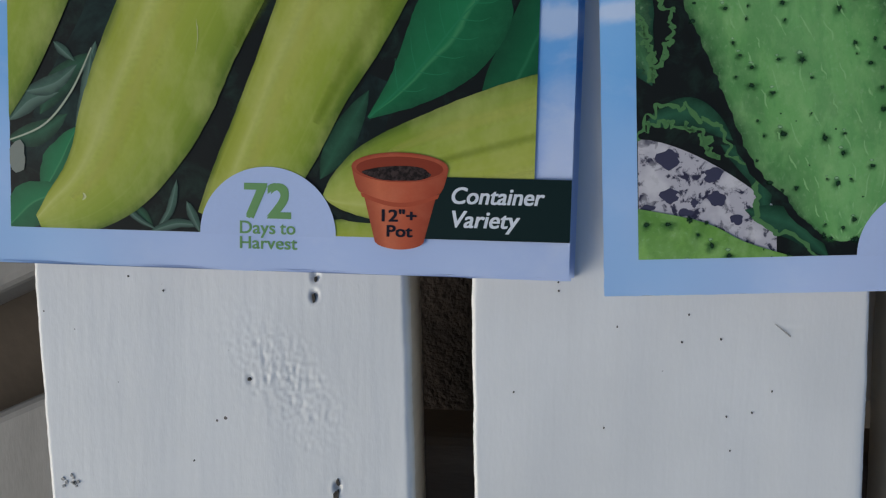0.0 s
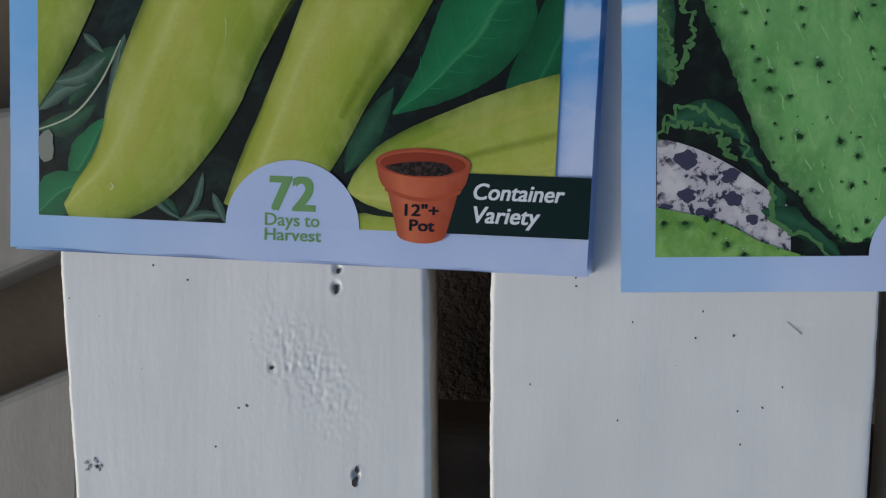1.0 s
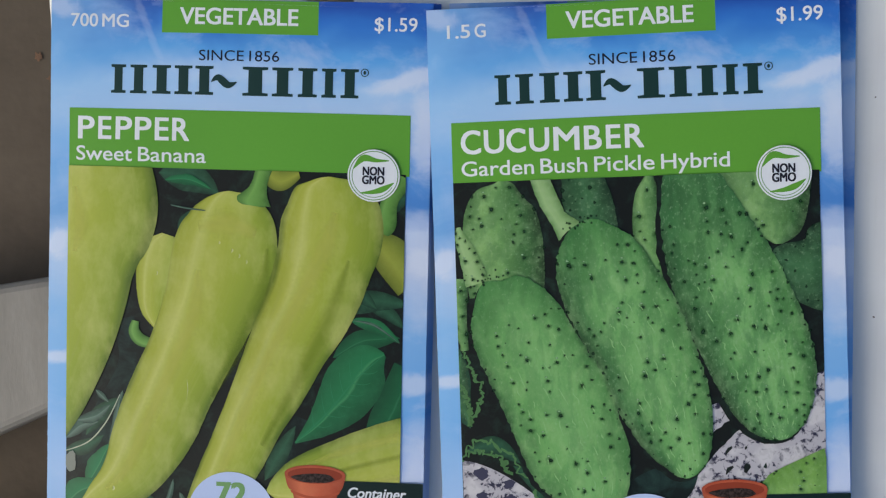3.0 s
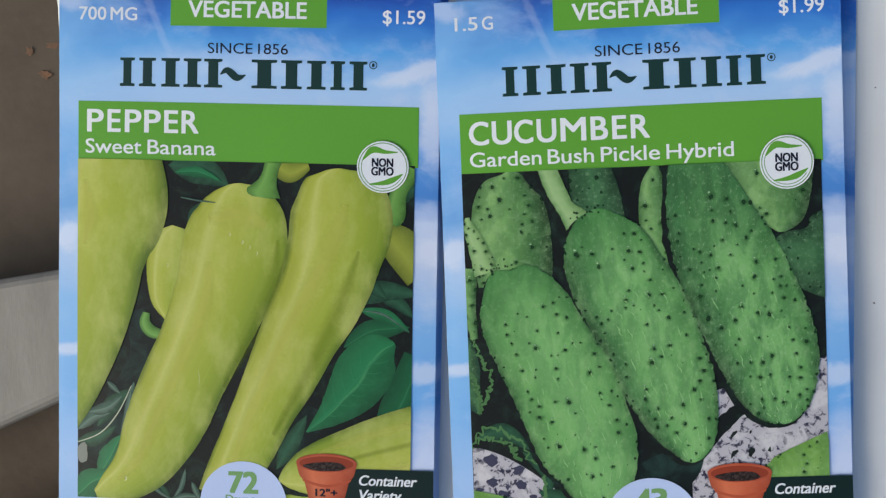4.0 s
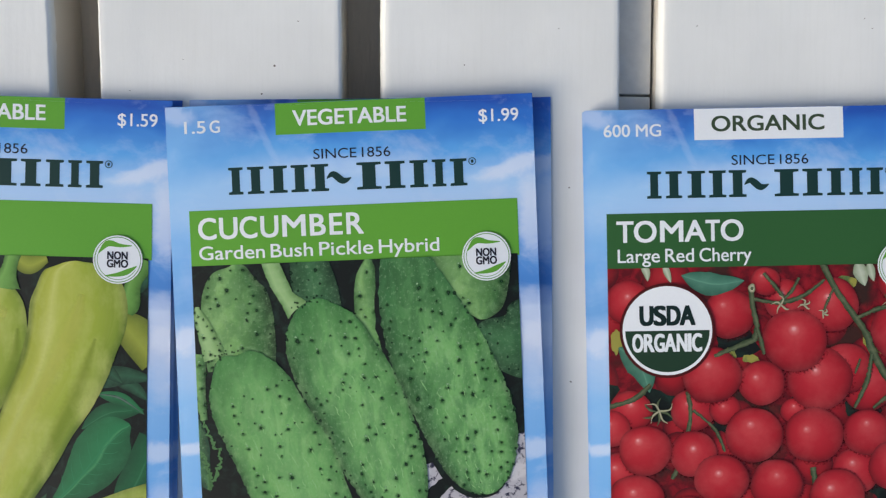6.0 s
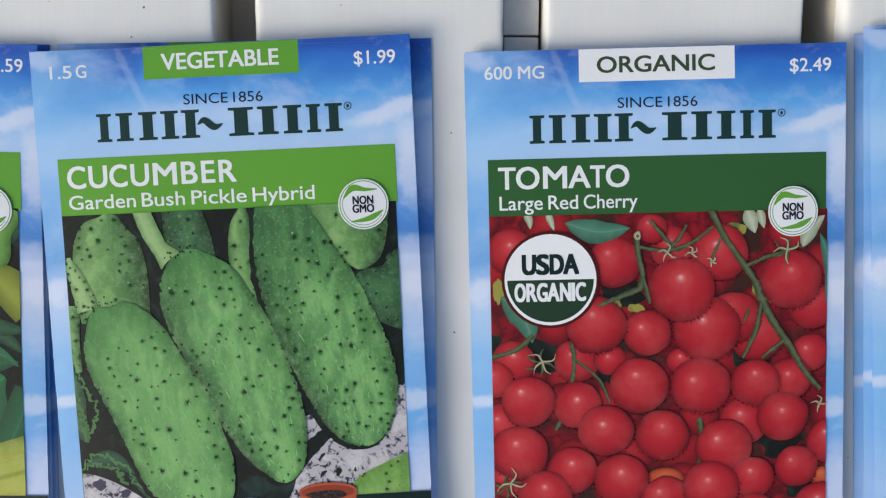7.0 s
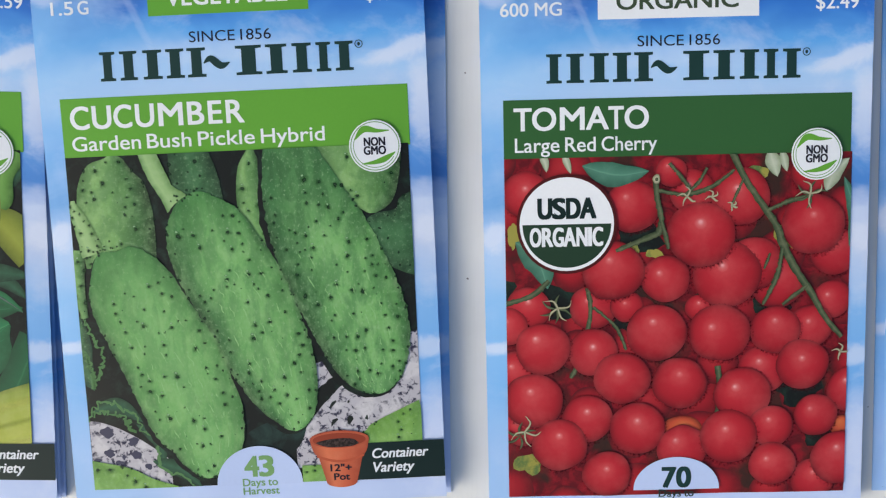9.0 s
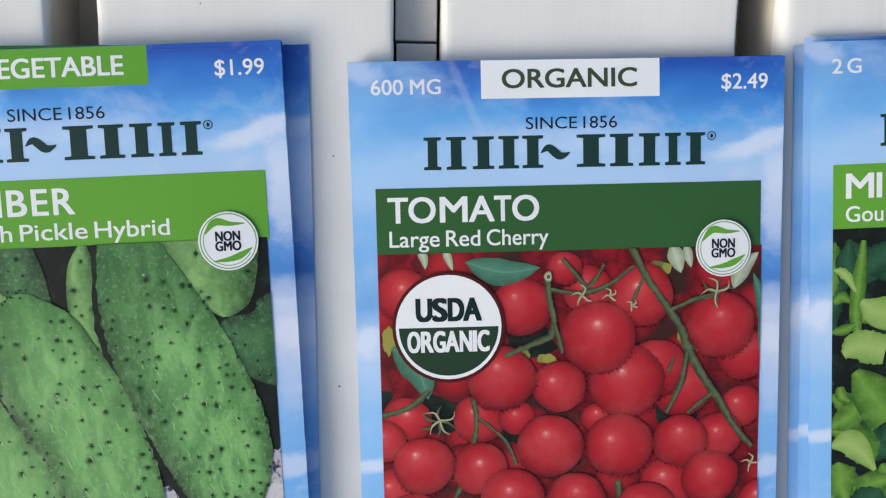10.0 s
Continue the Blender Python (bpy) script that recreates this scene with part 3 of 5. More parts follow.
def glide(values, t):
    """A smooth curve through the values, at t in 0..1."""
    n = len(values) - 1
    i = min(int(t * n), n - 1)
    f = t * n - i
    p = [np.array(values[max(0, min(n, k))], dtype=float) for k in (i - 1, i, i + 1, i + 2)]
    return 0.5 * (2 * p[1] + (p[2] - p[0]) * f + (2 * p[0] - 5 * p[1] + 4 * p[2] - p[3]) * f * f + (3 * p[1] - p[0] - 3 * p[2] + p[3]) * f ** 3)


def tube(axis, radii, nu=10, nv=30, ragged=0.0, seed=0.0):
    """A long form along an axis with half-widths along it."""
    def fn(u, v):
        c = glide(axis, v)
        d = glide(axis, min(1, v + 0.02)) - glide(axis, max(0, v - 0.02))
        d = d / (np.linalg.norm(d) + 1e-9)
        w = max(0.0, float(glide([(r,) for r in radii], v)[0]))
        if ragged and u in (0.0, 1.0):
            w += ragged * noise.noise((v * 60, u * 9, seed))
        return c[0] + d[1] * w * (2 * u - 1), c[1] - d[0] * w * (2 * u - 1)
    return grid(fn, nu, nv)


def leaf_shape(base, tip, width, bend=0.0, seed=0.0, ragged=0.0, nu=8, nv=14):
    (x0, y0), (x1, y1) = base, tip
    mid = ((x0 + x1) / 2 - (y1 - y0) * bend, (y0 + y1) / 2 + (x1 - x0) * bend)
    return tube((base, mid, tip), [width * q for q in (0.03, 0.62, 0.98, 0.85, 0.5, 0.02)], nu, nv, ragged, seed)


def disc(cx, cy, rx, ry=None, n=28, rings=4, off=(0.0, 0.0), wob=0.0, seed=0.0):
    """An ellipse; its form runs from 0 at a lit point to 1 at the rim."""
    ry = ry or rx
    pts, forms, faces = [(cx + off[0] * rx, cy + off[1] * ry)], [(0.0, 0.0)], []
    for k in range(1, rings + 1):
        f = k / rings
        for i in range(n):
            t = 2 * math.pi * i / n
            w = 1 + wob * noise.noise((math.cos(t) * 1.3 + seed, math.sin(t) * 1.3, seed))
            ex, ey = cx + rx * w * math.cos(t), cy + ry * w * math.sin(t)
            pts.append((pts[0][0] + (ex - pts[0][0]) * f, pts[0][1] + (ey - pts[0][1]) * f))
            forms.append((f, i / n))
    for i in range(n):
        j = (i + 1) % n
        faces.append((0, 1 + i, 1 + j))
        for k in range(rings - 1):
            a = 1 + k * n
            faces.append((a + i, a + n + i, a + n + j, a + j))
    return pts, faces, forms


def arc_band(cx, cy, r0, r1, a0=0.0, a1=360.0, n=40):
    def fn(u, v):
        t = radians(a0 + (a1 - a0) * v)
        r = r0 + (r1 - r0) * u
        return cx + r * math.cos(t), cy + r * math.sin(t)
    return grid(fn, 1, n)


def joined(shapes):
    pts, faces, forms = [], [], []
    lifts = []
    for p, f, o, *z in shapes:
        k = len(pts)
        pts += p
        forms += o
        lifts += z[0] if z else [0.0] * len(p)
        faces += [tuple(i + k for i in q) for q in f]
    return pts, faces, forms, lifts


def lettering(text, x0, x1, base, cap, heavy=0.0, slant=0.0):
    """The built-in font, set from x0 to x1 with its capitals from base to cap. heavy: how far the strokes are thickened, in mm."""
    def raw(body):
        c = bpy.data.curves.new("type", "FONT")
        c.body, c.shear, c.resolution_u = body, slant, 4
        o = new("type", c)
        bpy.context.view_layer.update()
        me = bpy.data.meshes.new_from_object(o.evaluated_get(bpy.context.evaluated_depsgraph_get()))
        p, f = [tuple(v.co[:2]) for v in me.vertices], [tuple(q.vertices) for q in me.polygons]
        bpy.data.objects.remove(o)
        bpy.data.curves.remove(c)
        bpy.data.meshes.remove(me)
        return p, f
    if slant not in FONT:
        ys = [q[1] for q in raw("H")[0]]
        FONT[slant] = (min(ys), max(ys))
    lo, hi = FONT[slant]
    p, f = raw(text)
    a, b = min(q[0] for q in p), max(q[0] for q in p)
    pts, faces, lifts = [], [], []
    shifts = ((0, 0),) if not heavy else ((-0.5, -0.3), (0.5, -0.3), (-0.5, 0.3), (0.5, 0.3), (0, 0))
    for k, (dx, dy) in enumerate(shifts):
        faces += [tuple(i + len(pts) for i in q) for q in f]
        pts += [(x0 + (x - a) / (b - a) * (x1 - x0) + dx * heavy, base + (y - lo) / (hi - lo) * (cap - base) + dy * heavy) for x, y in p]
        lifts += [0.004 * k] * len(p)
    return pts, faces, [(0.5, 0.5)] * len(pts), lifts


def spaced(items, xs, base, cap, heavy=0.0, slant=0.0):
    """Words or letters, each set between its own pair of the edges xs."""
    return joined([lettering(t, xs[2 * i], xs[2 * i + 1], base, cap, heavy, slant) for i, t in enumerate(items)])


def letter_block(x0, x1, base, cap):
    """A plain upright block with a foot and a head, in place of a letter."""
    w, h, rows = x1 - x0, cap - base, (0.0, 0.09, 0.11, 0.36, 0.64, 0.89, 0.91, 1.0)
    half = (0.44, 0.44, 0.24, 0.24, 0.24, 0.24, 0.44, 0.44)
    def fn(u, v):
        k = round(v * 7)
        return (x0 + x1) / 2 + w * half[k] * (2 * u - 1), base + h * rows[k]
    return grid(fn, 2, 7)


def envelope(root, base, swell, seed, skew=0.0):
    s = Sheet(root, base, swell, seed, skew)
    nu = 60
    pts, faces, _ = rect(0, 0, PW, PH, PW / nu)
    nv = len(pts) // (nu + 1) - 1
    rag = lambda a: 0.06 * noise.noise((a * 0.7, seed, 1)) + 0.05 * noise.noise((a * 2.3, seed, 4))
    edge = lambda x, y: (x + (rag(y) if x in (0, PW) else 0), y + (rag(x + 50) if y in (0, PH) else 0))
    pts = [edge(x, y) for x, y in pts]
    verts = [s.place(x, y, s.height(x, y)) for x, y in pts]
    n = len(verts)
    verts += [s.place(x, y, max(base, base + 0.6 * (s.height(x, y) - base - 0.35) - 0.2)) for x, y in pts]
    faces = list(faces) + [tuple(i + n for i in f[::-1]) for f in faces]
    rim = list(range(nu)) + [j * (nu + 1) + nu for j in range(nv)] + [nv * (nu + 1) + i for i in range(nu, 0, -1)] + [j * (nu + 1) for j in range(nv, 0, -1)]
    for a, b in zip(rim, rim[1:] + rim[:1]):
        faces.append((a, a + n, b + n, b))
    ob = mesh_object("envelope", verts, faces, SKY, root, "glossy paper printed with blue sky and cloud", smooth=False,
                uvs={"sheet": [(p[0] / 100, p[1] / PH) for p in pts + pts]})
    # the rim takes the paler colour, which lifts its shaded sides
    ob.data.materials.append(FOLD)
    for p in ob.data.polygons[len(faces) - len(rim):]:
        p.material_index = 1
    return s


BRAND = (13.4, 17.1, 17.6, 21.8, 22.5, 27.1, 27.4, 31.8, 31.9, 36.4, 42.1, 48.3, 48.5, 53.6, 54.1, 58.7, 59.2, 62.7, 63.2, 67.5)


def packet(kind, pose_m, base, swell, seed, label, full=True, tag_ink=None, tag_word=None, weight=None, price="", band_ink=None, title=None, subtitle=None, days="", day_ink=None, pot=True, skew=0.0, low=0.0):
    root = new("seed_packet")
    root.matrix_basis = pose_m
    tagged(root, label, "seed packet", "seed packets on the bench")
    s = envelope(root, base, swell, seed, skew)
    tag = s.lay("top_tag", rect(24.6, 107.15, 58.4, PH - 0.05), tag_ink, label="coloured tag at the packet's top")
    if not full:
        return s
    if tag_word[0]:
        s.lay("tag_lettering", lettering(tag_word[0], 28.6, 54.0, 109.1, 112.5, 0.2), tag_word[1], tag, raise_by=0.014)
    if weight:
        s.lay("weight_lettering", spaced(*weight, 108.2, 110.9, 0.1), WHITE, raise_by=0.014)
    if price:
        s.lay("price_lettering", lettering(price, 70.4, 79.3, 108.3, 111.1, 0.08), WHITE, raise_by=0.014)
    s.lay("since_lettering", spaced(("SINCE", "1856"), (32.9, 42.6, 43.8, 50.2), 101.4, 103.6), NAVY, raise_by=0.014)
    for i in range(10):
        s.lay("brand_block", letter_block(BRAND[2 * i], BRAND[2 * i + 1], 94.1, 100.2), TYPEDARK)
    s.lay("brand_wave", tube(((35.7, 96.9), (37.2, 97.8), (39.3, 96.3), (41.2, 96.9)), (0.1, 0.7, 0.75, 0.1), 3, 18), TYPEDARK)
    s.lay("brand_ring", joined([arc_band(68.5, 99.5, 0.68, 0.85), disc(68.5, 99.5, 0.3, 0.42, 10, 1)]), TYPEDARK)
    band = s.lay("title_band", rect(4.4, 78.0, 78.3, 90.8), band_ink, label="green title band")
    s.lay("title_lettering", spaced(*title, 84.3, 89.0, 0.27), WHITE, band, raise_by=0.014)
    s.lay("subtitle_lettering", spaced(*subtitle, 79.7, 82.7, 0.08), WHITE, band, raise_by=0.014)
    s.photo = (4.4, 4.8 + min(0.0, low + 0.5), {"pepper": 77.6, "cucumber": 77.9}.get(kind, 78.6), 78.4)
    photo = s.lay("photo_print", rect(*s.photo), {"pepper": NIGHT, "cucumber": NIGHT, "tomato": VINEDARK, "lettuce": NIGHT}[kind], label="printed photograph of " + {
        "pepper": "yellow-green peppers", "cucumber": "warty green cucumbers", "tomato": "red cherry tomatoes", "lettuce": "young green lettuce leaves"}[kind])
    PICTURES[kind](s, photo)
    s.layer += 2
    arch = s.lay("harvest_arch", grid(lambda u, v: (41.45 + 9.5 * math.cos(math.pi * (1 - u)), 4.6 + (0.2 + (9.2 + low) * math.sin(math.pi * u)) * v), 36, 4), PALEBLUE, label="pale arched patch with lettering")
    if days:
        s.lay("days_number", spaced(days, (38.4, 41.2, 41.6, 44.5), 7.1 + low, 11.6 + low, 0.5), day_ink, arch, raise_by=0.014)
    s.lay("days_lettering", spaced(("Days", "to"), (37.6, 42.5, 43.2, 45.3), 4.85 + low, 6.55 + low, 0.08), day_ink, arch, raise_by=0.014)
    s.lay("harvest_lettering", lettering("Harvest", 37.5, 45.5, 2.75 + low, 4.4 + low, 0.08), day_ink, arch, layer=3, raise_by=0.02)
    if pot:
        label_bar = s.lay("container_label", rect(62.5, 4.8, PW - 0.05, 13.2), INKDARK, label="dark strip with white lettering")
        s.lay("container_lettering", joined([lettering("Container", 66.7, 79.0, 9.7, 11.85, 0.14, 0.22), lettering("Variety", 66.8, 75.8, 6.5, 8.7, 0.14, 0.22)]), WHITE, label_bar, raise_by=0.014)
        body = s.lay("pot_print", grid(lambda u, v: (59.65 + (3.3 + 1.9 * v) * (2 * u - 1), 4.2 + 7.6 * v - 0.95 * math.sin(math.pi * u) ** 0.6 * (1 - v)), 14, 6), POT, label="printed terracotta pot")
        s.lay("pot_rim_shadow", grid(lambda u, v: (59.65 + (5.15 + 0.2 * v) * (2 * u - 1), 10.3 + 0.6 * v - 1.3 * math.sin(math.pi * u)), 14, 1), POTLINE, body)
        s.lay("pot_rim", grid(lambda u, v: (59.6 + (5.5 + 1.05 * v ** 0.6) * (2 * u - 1), 11.0 + 3.3 * v - 1.3 * math.sin(math.pi * u) * (1 - v)), 14, 5), POT, body)
        s.lay("pot_mouth", disc(59.55, 14.35, 6.55, 2.0), POT, body)
        s.lay("pot_inside", disc(59.55, 14.2, 5.9, 1.6), POTSHADE, body)
        s.lay("pot_soil", disc(59.55, 13.5, 4.75, 0.95, wob=0.25), POTSOIL, body)
        s.lay("pot_lettering", joined([lettering('12"+', 57.3, 61.9, 7.05, 8.6, 0.14), lettering("Pot", 58.0, 61.4, 5.0, 6.5, 0.14)]), NAVY, body, raise_by=0.014)
    seal = s.lay("round_seal", disc(70.85, 78.0, 5.5), WHITE, label="round white seal with green rings")
    s.lay("seal_ring", joined([arc_band(70.85, 78.0, 5.0, 5.2), arc_band(70.85, 78.0, 4.45, 4.6, 150, 330)]), TYPEGREEN, seal, raise_by=0.014)
    s.lay("seal_leaf", joined([tube(((66.6, 79.4), (68.6, 81.6), (71.4, 81.2), (74.0, 81.2)), (0.1, 0.7, 0.4, 0.1), 3, 16), tube(((68.0, 74.3), (70.8, 74.6), (73.0, 75.3), (75.1, 76.6)), (0.1, 0.45, 0.6, 0.1), 3, 16)]), LEAFGREEN, seal, raise_by=0.014)
    s.lay("seal_lettering", joined([lettering("NON", 68.6, 73.0, 78.1, 79.8, 0.16), lettering("GMO", 68.5, 73.1, 76.25, 77.95, 0.16)]), NAVY, seal, raise_by=0.014)
    return s


def pepper_picture(s, photo):
    put = lambda name, shape, ink, label="": s.lay(name, shape, ink, photo, label, s.photo)
    put("shadow_print", tube(((50, 8), (53, 16), (57, 26)), (3, 3.5, 2)), TEALDARK)
    put("shadow_print", tube(((17, 46), (19, 36), (14, 22), (10, 12)), (2.5, 3, 5, 5)), TEALDARK)
    for b, t, w, k in (((24.6, 77.4), (37.8, 73.3), 3.4, 0.1), ((29.0, 65.0), (33.2, 70.0), 1.6, 0.0), ((69.5, 51.0), (78.0, 45.9), 1.6, 0.1), ((4.0, 17.0), (13.0, 20.6), 1.7, -0.1), ((63.0, 49.0), (79.0, 51.0), 2.4, 0.1),
                       ((66.0, 55.0), (72.0, 50.0), 1.6, 0.0), ((73.0, 70.0), (79.0, 74.0), 2.0, 0.1), ((22.6, 8.4), (25.2, 5.1), 0.8, 0.0), ((9.0, 20.5), (17.0, 29.0), 1.9, 0.08), ((48.7, 12.5), (55.2, 24.5), 2.0, 0.0)):
        put("leaf_print", leaf_shape(b, t, w, k), LEAFDIM)
    put("leaf_print", leaf_shape((63.0, 39.4), (77.0, 44.0), 2.6, 0.1), LEAFBACK)
    put("leaf_print", tube(((71.0, 21.0), (74.0, 25.5), (76.5, 29.5), (80.0, 37.0)), (1.5, 3.6, 4.2, 4.4)), LEAFBACK)
    put("leaf_print", tube(((55.2, 20.9), (59.2, 24.0), (62.3, 27.0), (65.3, 30.7), (68.0, 35.0), (71.2, 38.8), (73.9, 40.4)), (0.2, 2.3, 4.1, 5.7, 6.1, 4.4, 0.6), 8, 40, 0.15, 1.0), LEAF)
    mid = ((55.4, 21.0), (62.0, 27.6), (67.6, 34.6), (73.4, 40.0))
    veins = [tube(mid, (0.10, 0.14, 0.10, 0.03), 2, 26)]
    for i in range(6):
        f = 0.2 + 0.11 * i
        (x, y), w = glide(mid, f), 4.6 * math.sin(math.pi * min(1, f + 0.06)) ** 0.8
        veins += [tube(((x, y), (x + 1.0 + 0.52 * w * a, y + 1.1 + 0.52 * w * b), (x + 1.7 + 0.8 * w * a, y + 2.3 + 0.8 * w * b)), (0.07, 0.05, 0.02), 2, 10, 0.04, i) for a, b in ((-0.75, 0.66), (0.75, -0.66))]
    put("leaf_vein_print", joined(veins), LEAFVEIN)
    put("leaf_print", leaf_shape((66.4, 47.4), (77.0, 42.9), 1.5, 0.1, 2.0, 0.2), LEAF)
    put("leaf_edge_print", tube(((66.4, 47.4), (71.5, 46.6), (77.0, 42.9)), (0.05, 0.3, 0.05), 2, 16, 0.1, 1), GREYLEAF)
    for b, t, w, k in (((4.2, 19.5), (11.8, 23.5), 1.5, 0.12), ((6.7, 23.6), (14.5, 27.3), 1.3, -0.1), ((11.1, 30.4), (14.1, 27.8), 0.7, 0.0), ((17.2, 30.5), (14.9, 26.2), 0.6, 0.1), ((16.6, 28.9), (14.2, 18.9), 1.0, 0.05),
                       ((28.6, 11.9), (25.3, 4.4), 0.6, 0.1), ((24.6, 4.6), (32.7, 5.6), 0.7, 0.1), ((30.0, 9.0), (32.0, 4.6), 0.7, 0.0), ((20.5, 9.6), (25.6, 5.0), 0.5, -0.1)):
        put("leaf_print", leaf_shape(b, t, w, k, 2.0, 0.15), GREYLEAF)
    for b, t, w, k in (((9.4, 9.8), (14.5, 18.9), 2.5, 0.0), ((3.6, 4.4), (13.1, 10.1), 3.2, 0.1), ((26.0, 75.9), (36.0, 74.2), 1.2, 0.1)):
        put("leaf_print", leaf_shape(b, t, w, k, 1.0, 0.3), LEAF)
    put("stem_print", tube(((3.6, 16.6), (9.5, 19.0), (13.6, 23.6), (16.6, 29.6)), (0.12, 0.15, 0.16, 0.10), 2, 24), PALELEAF)
    put("pale_stone_print", disc(5.6, 14.4, 1.4, 2.0, 14, 2, wob=0.5), GREYSTONE)
    put("pepper_print", tube(((70.6, 65.0), (72.6, 63.4), (75.7, 60.5), (79.8, 55.7)), (1.0, 3.2, 4.3, 4.3)), PEPPERDIM)
    put("pepper_print", tube(((48.2, 78.8), (51.0, 77.0), (55.0, 78.2)), (2.0, 2.8, 1.2)), PEPPERDIM)
    put("pepper_print", tube(((26.9, 64.2), (26.1, 61.4), (24.9, 56.8), (24.0, 51.5), (23.9, 47.8), (24.7, 44.2)), (1.4, 4.6, 5.0, 3.9, 2.7, 0.5), 12, 40, 0.12, 4.0), PEPPER)
    put("stem_print", tube(((19.9, 45.6), (19.6, 43.4), (21.0, 41.6), (24.0, 40.8)), (0.8, 1.25, 1.35, 1.0), 6, 20), PSTEM)
    put("stem_print", tube(((76.5, 78.2), (74.4, 73.0), (73.4, 68.0), (72.6, 66.0)), (3.2, 1.8, 2.4, 1.6), 6, 20), PSTEM)
    put("pepper_print", tube(((49.8, 4.7), (59.3, 5.1)), (2.2, 3.0)), PEPPER)
    put("shadow_print", tube(((48.8, 10.2), (52.0, 7.6), (58.0, 7.0)), (0.3, 0.5, 0.3), 2, 12), NIGHT)
    put("pepper_print", tube(((49.2, 10.2), (51.3, 10.8), (56.3, 12.3), (65.9, 15.0), (77.6, 18.4), (89.3, 20.8)), (0.3, 2.6, 5.4, 7.3, 8.4, 8.6), 14, 44, 0.12, 5.0), PEPPER)
    put("pepper_print", tube(((9.9, 80.0), (10.8, 71.7), (10.5, 67.1), (8.8, 62.8), (7.2, 57.8), (6.1, 51.4), (3.8, 43.6), (1.0, 36.9), (-2.5, 30.3), (-7.5, 23.3)), (12.5, 13.7, 13.5, 12.7, 12.3, 11.9, 11.7, 11.6, 11.6, 11.5), 16, 60, 0.12, 3.0), PEPPER)
    put("pepper_print", tube(((40.2, 73.9), (40.2, 73.4), (40.25, 72.3), (40.3, 69.9), (40.2, 66.2), (39.3, 60.6), (37.9, 54.5), (35.8, 48.1), (31.9, 39.0), (28.0, 30.9), (25.4, 24.8), (22.7, 19.1), (19.5, 13.3), (15.8, 9.5), (11.7, 7.0), (8.6, 5.6)),
                             (0.4, 3.0, 5.6, 8.3, 10.3, 11.4, 11.0, 10.2, 9.3, 9.1, 9.0, 8.3, 6.8, 5.2, 3.3, 1.0), 18, 90, 0.12, 1.0), PEPPER)
    put("pepper_print", tube(((61.7, 77.5), (61.7, 77.0), (61.75, 76.0), (61.8, 74.1), (62.2, 69.7), (62.0, 64.8), (60.6, 59.0), (59.0, 53.7), (56.5, 47.7), (53.3, 41.4), (49.8, 33.5), (45.9, 25.6), (42.6, 18.3), (39.3, 11.7), (36.7, 5.5)),
                             (0.5, 3.4, 6.2, 8.4, 10.5, 11.0, 10.3, 10.0, 9.4, 8.5, 7.8, 6.8, 6.4, 5.9, 5.5), 18, 90, 0.12, 2.0), PEPPER)
    put("stem_print", tube(((47.6, 79.2), (46.8, 76.3), (46.2, 74.2), (45.7, 72.6), (45.4, 71.6), (45.3, 70.9)), (1.8, 1.7, 2.1, 3.2, 3.8, 2.2), 8, 24, 0.15, 6.0), PSTEM)
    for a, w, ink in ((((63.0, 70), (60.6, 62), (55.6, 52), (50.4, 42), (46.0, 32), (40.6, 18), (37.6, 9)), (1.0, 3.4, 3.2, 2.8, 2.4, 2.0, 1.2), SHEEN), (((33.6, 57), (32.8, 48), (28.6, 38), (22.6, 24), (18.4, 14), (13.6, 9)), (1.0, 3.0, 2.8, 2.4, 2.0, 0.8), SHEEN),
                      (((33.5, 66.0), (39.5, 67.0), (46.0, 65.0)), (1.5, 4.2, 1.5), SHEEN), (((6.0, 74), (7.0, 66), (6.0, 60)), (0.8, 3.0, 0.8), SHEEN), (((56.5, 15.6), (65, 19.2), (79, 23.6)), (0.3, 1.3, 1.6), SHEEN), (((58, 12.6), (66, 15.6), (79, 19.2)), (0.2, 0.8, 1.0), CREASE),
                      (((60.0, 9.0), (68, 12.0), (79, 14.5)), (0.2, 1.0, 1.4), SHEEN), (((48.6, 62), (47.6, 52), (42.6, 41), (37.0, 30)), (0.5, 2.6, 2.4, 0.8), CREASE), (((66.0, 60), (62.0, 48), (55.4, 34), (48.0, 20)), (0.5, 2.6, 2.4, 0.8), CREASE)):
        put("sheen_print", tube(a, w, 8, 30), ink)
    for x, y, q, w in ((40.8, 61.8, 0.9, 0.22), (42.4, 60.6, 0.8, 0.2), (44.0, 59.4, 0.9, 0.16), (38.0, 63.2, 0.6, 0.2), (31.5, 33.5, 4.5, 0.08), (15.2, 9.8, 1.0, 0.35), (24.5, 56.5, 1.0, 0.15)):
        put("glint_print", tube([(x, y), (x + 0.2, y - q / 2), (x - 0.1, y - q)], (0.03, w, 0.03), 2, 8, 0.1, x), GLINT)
    put("stem_print", tube(((27.4, 70.6), (31.0, 70.0), (35.0, 69.6)), (0.12, 0.2, 0.1), 2, 8), GREYLEAF)


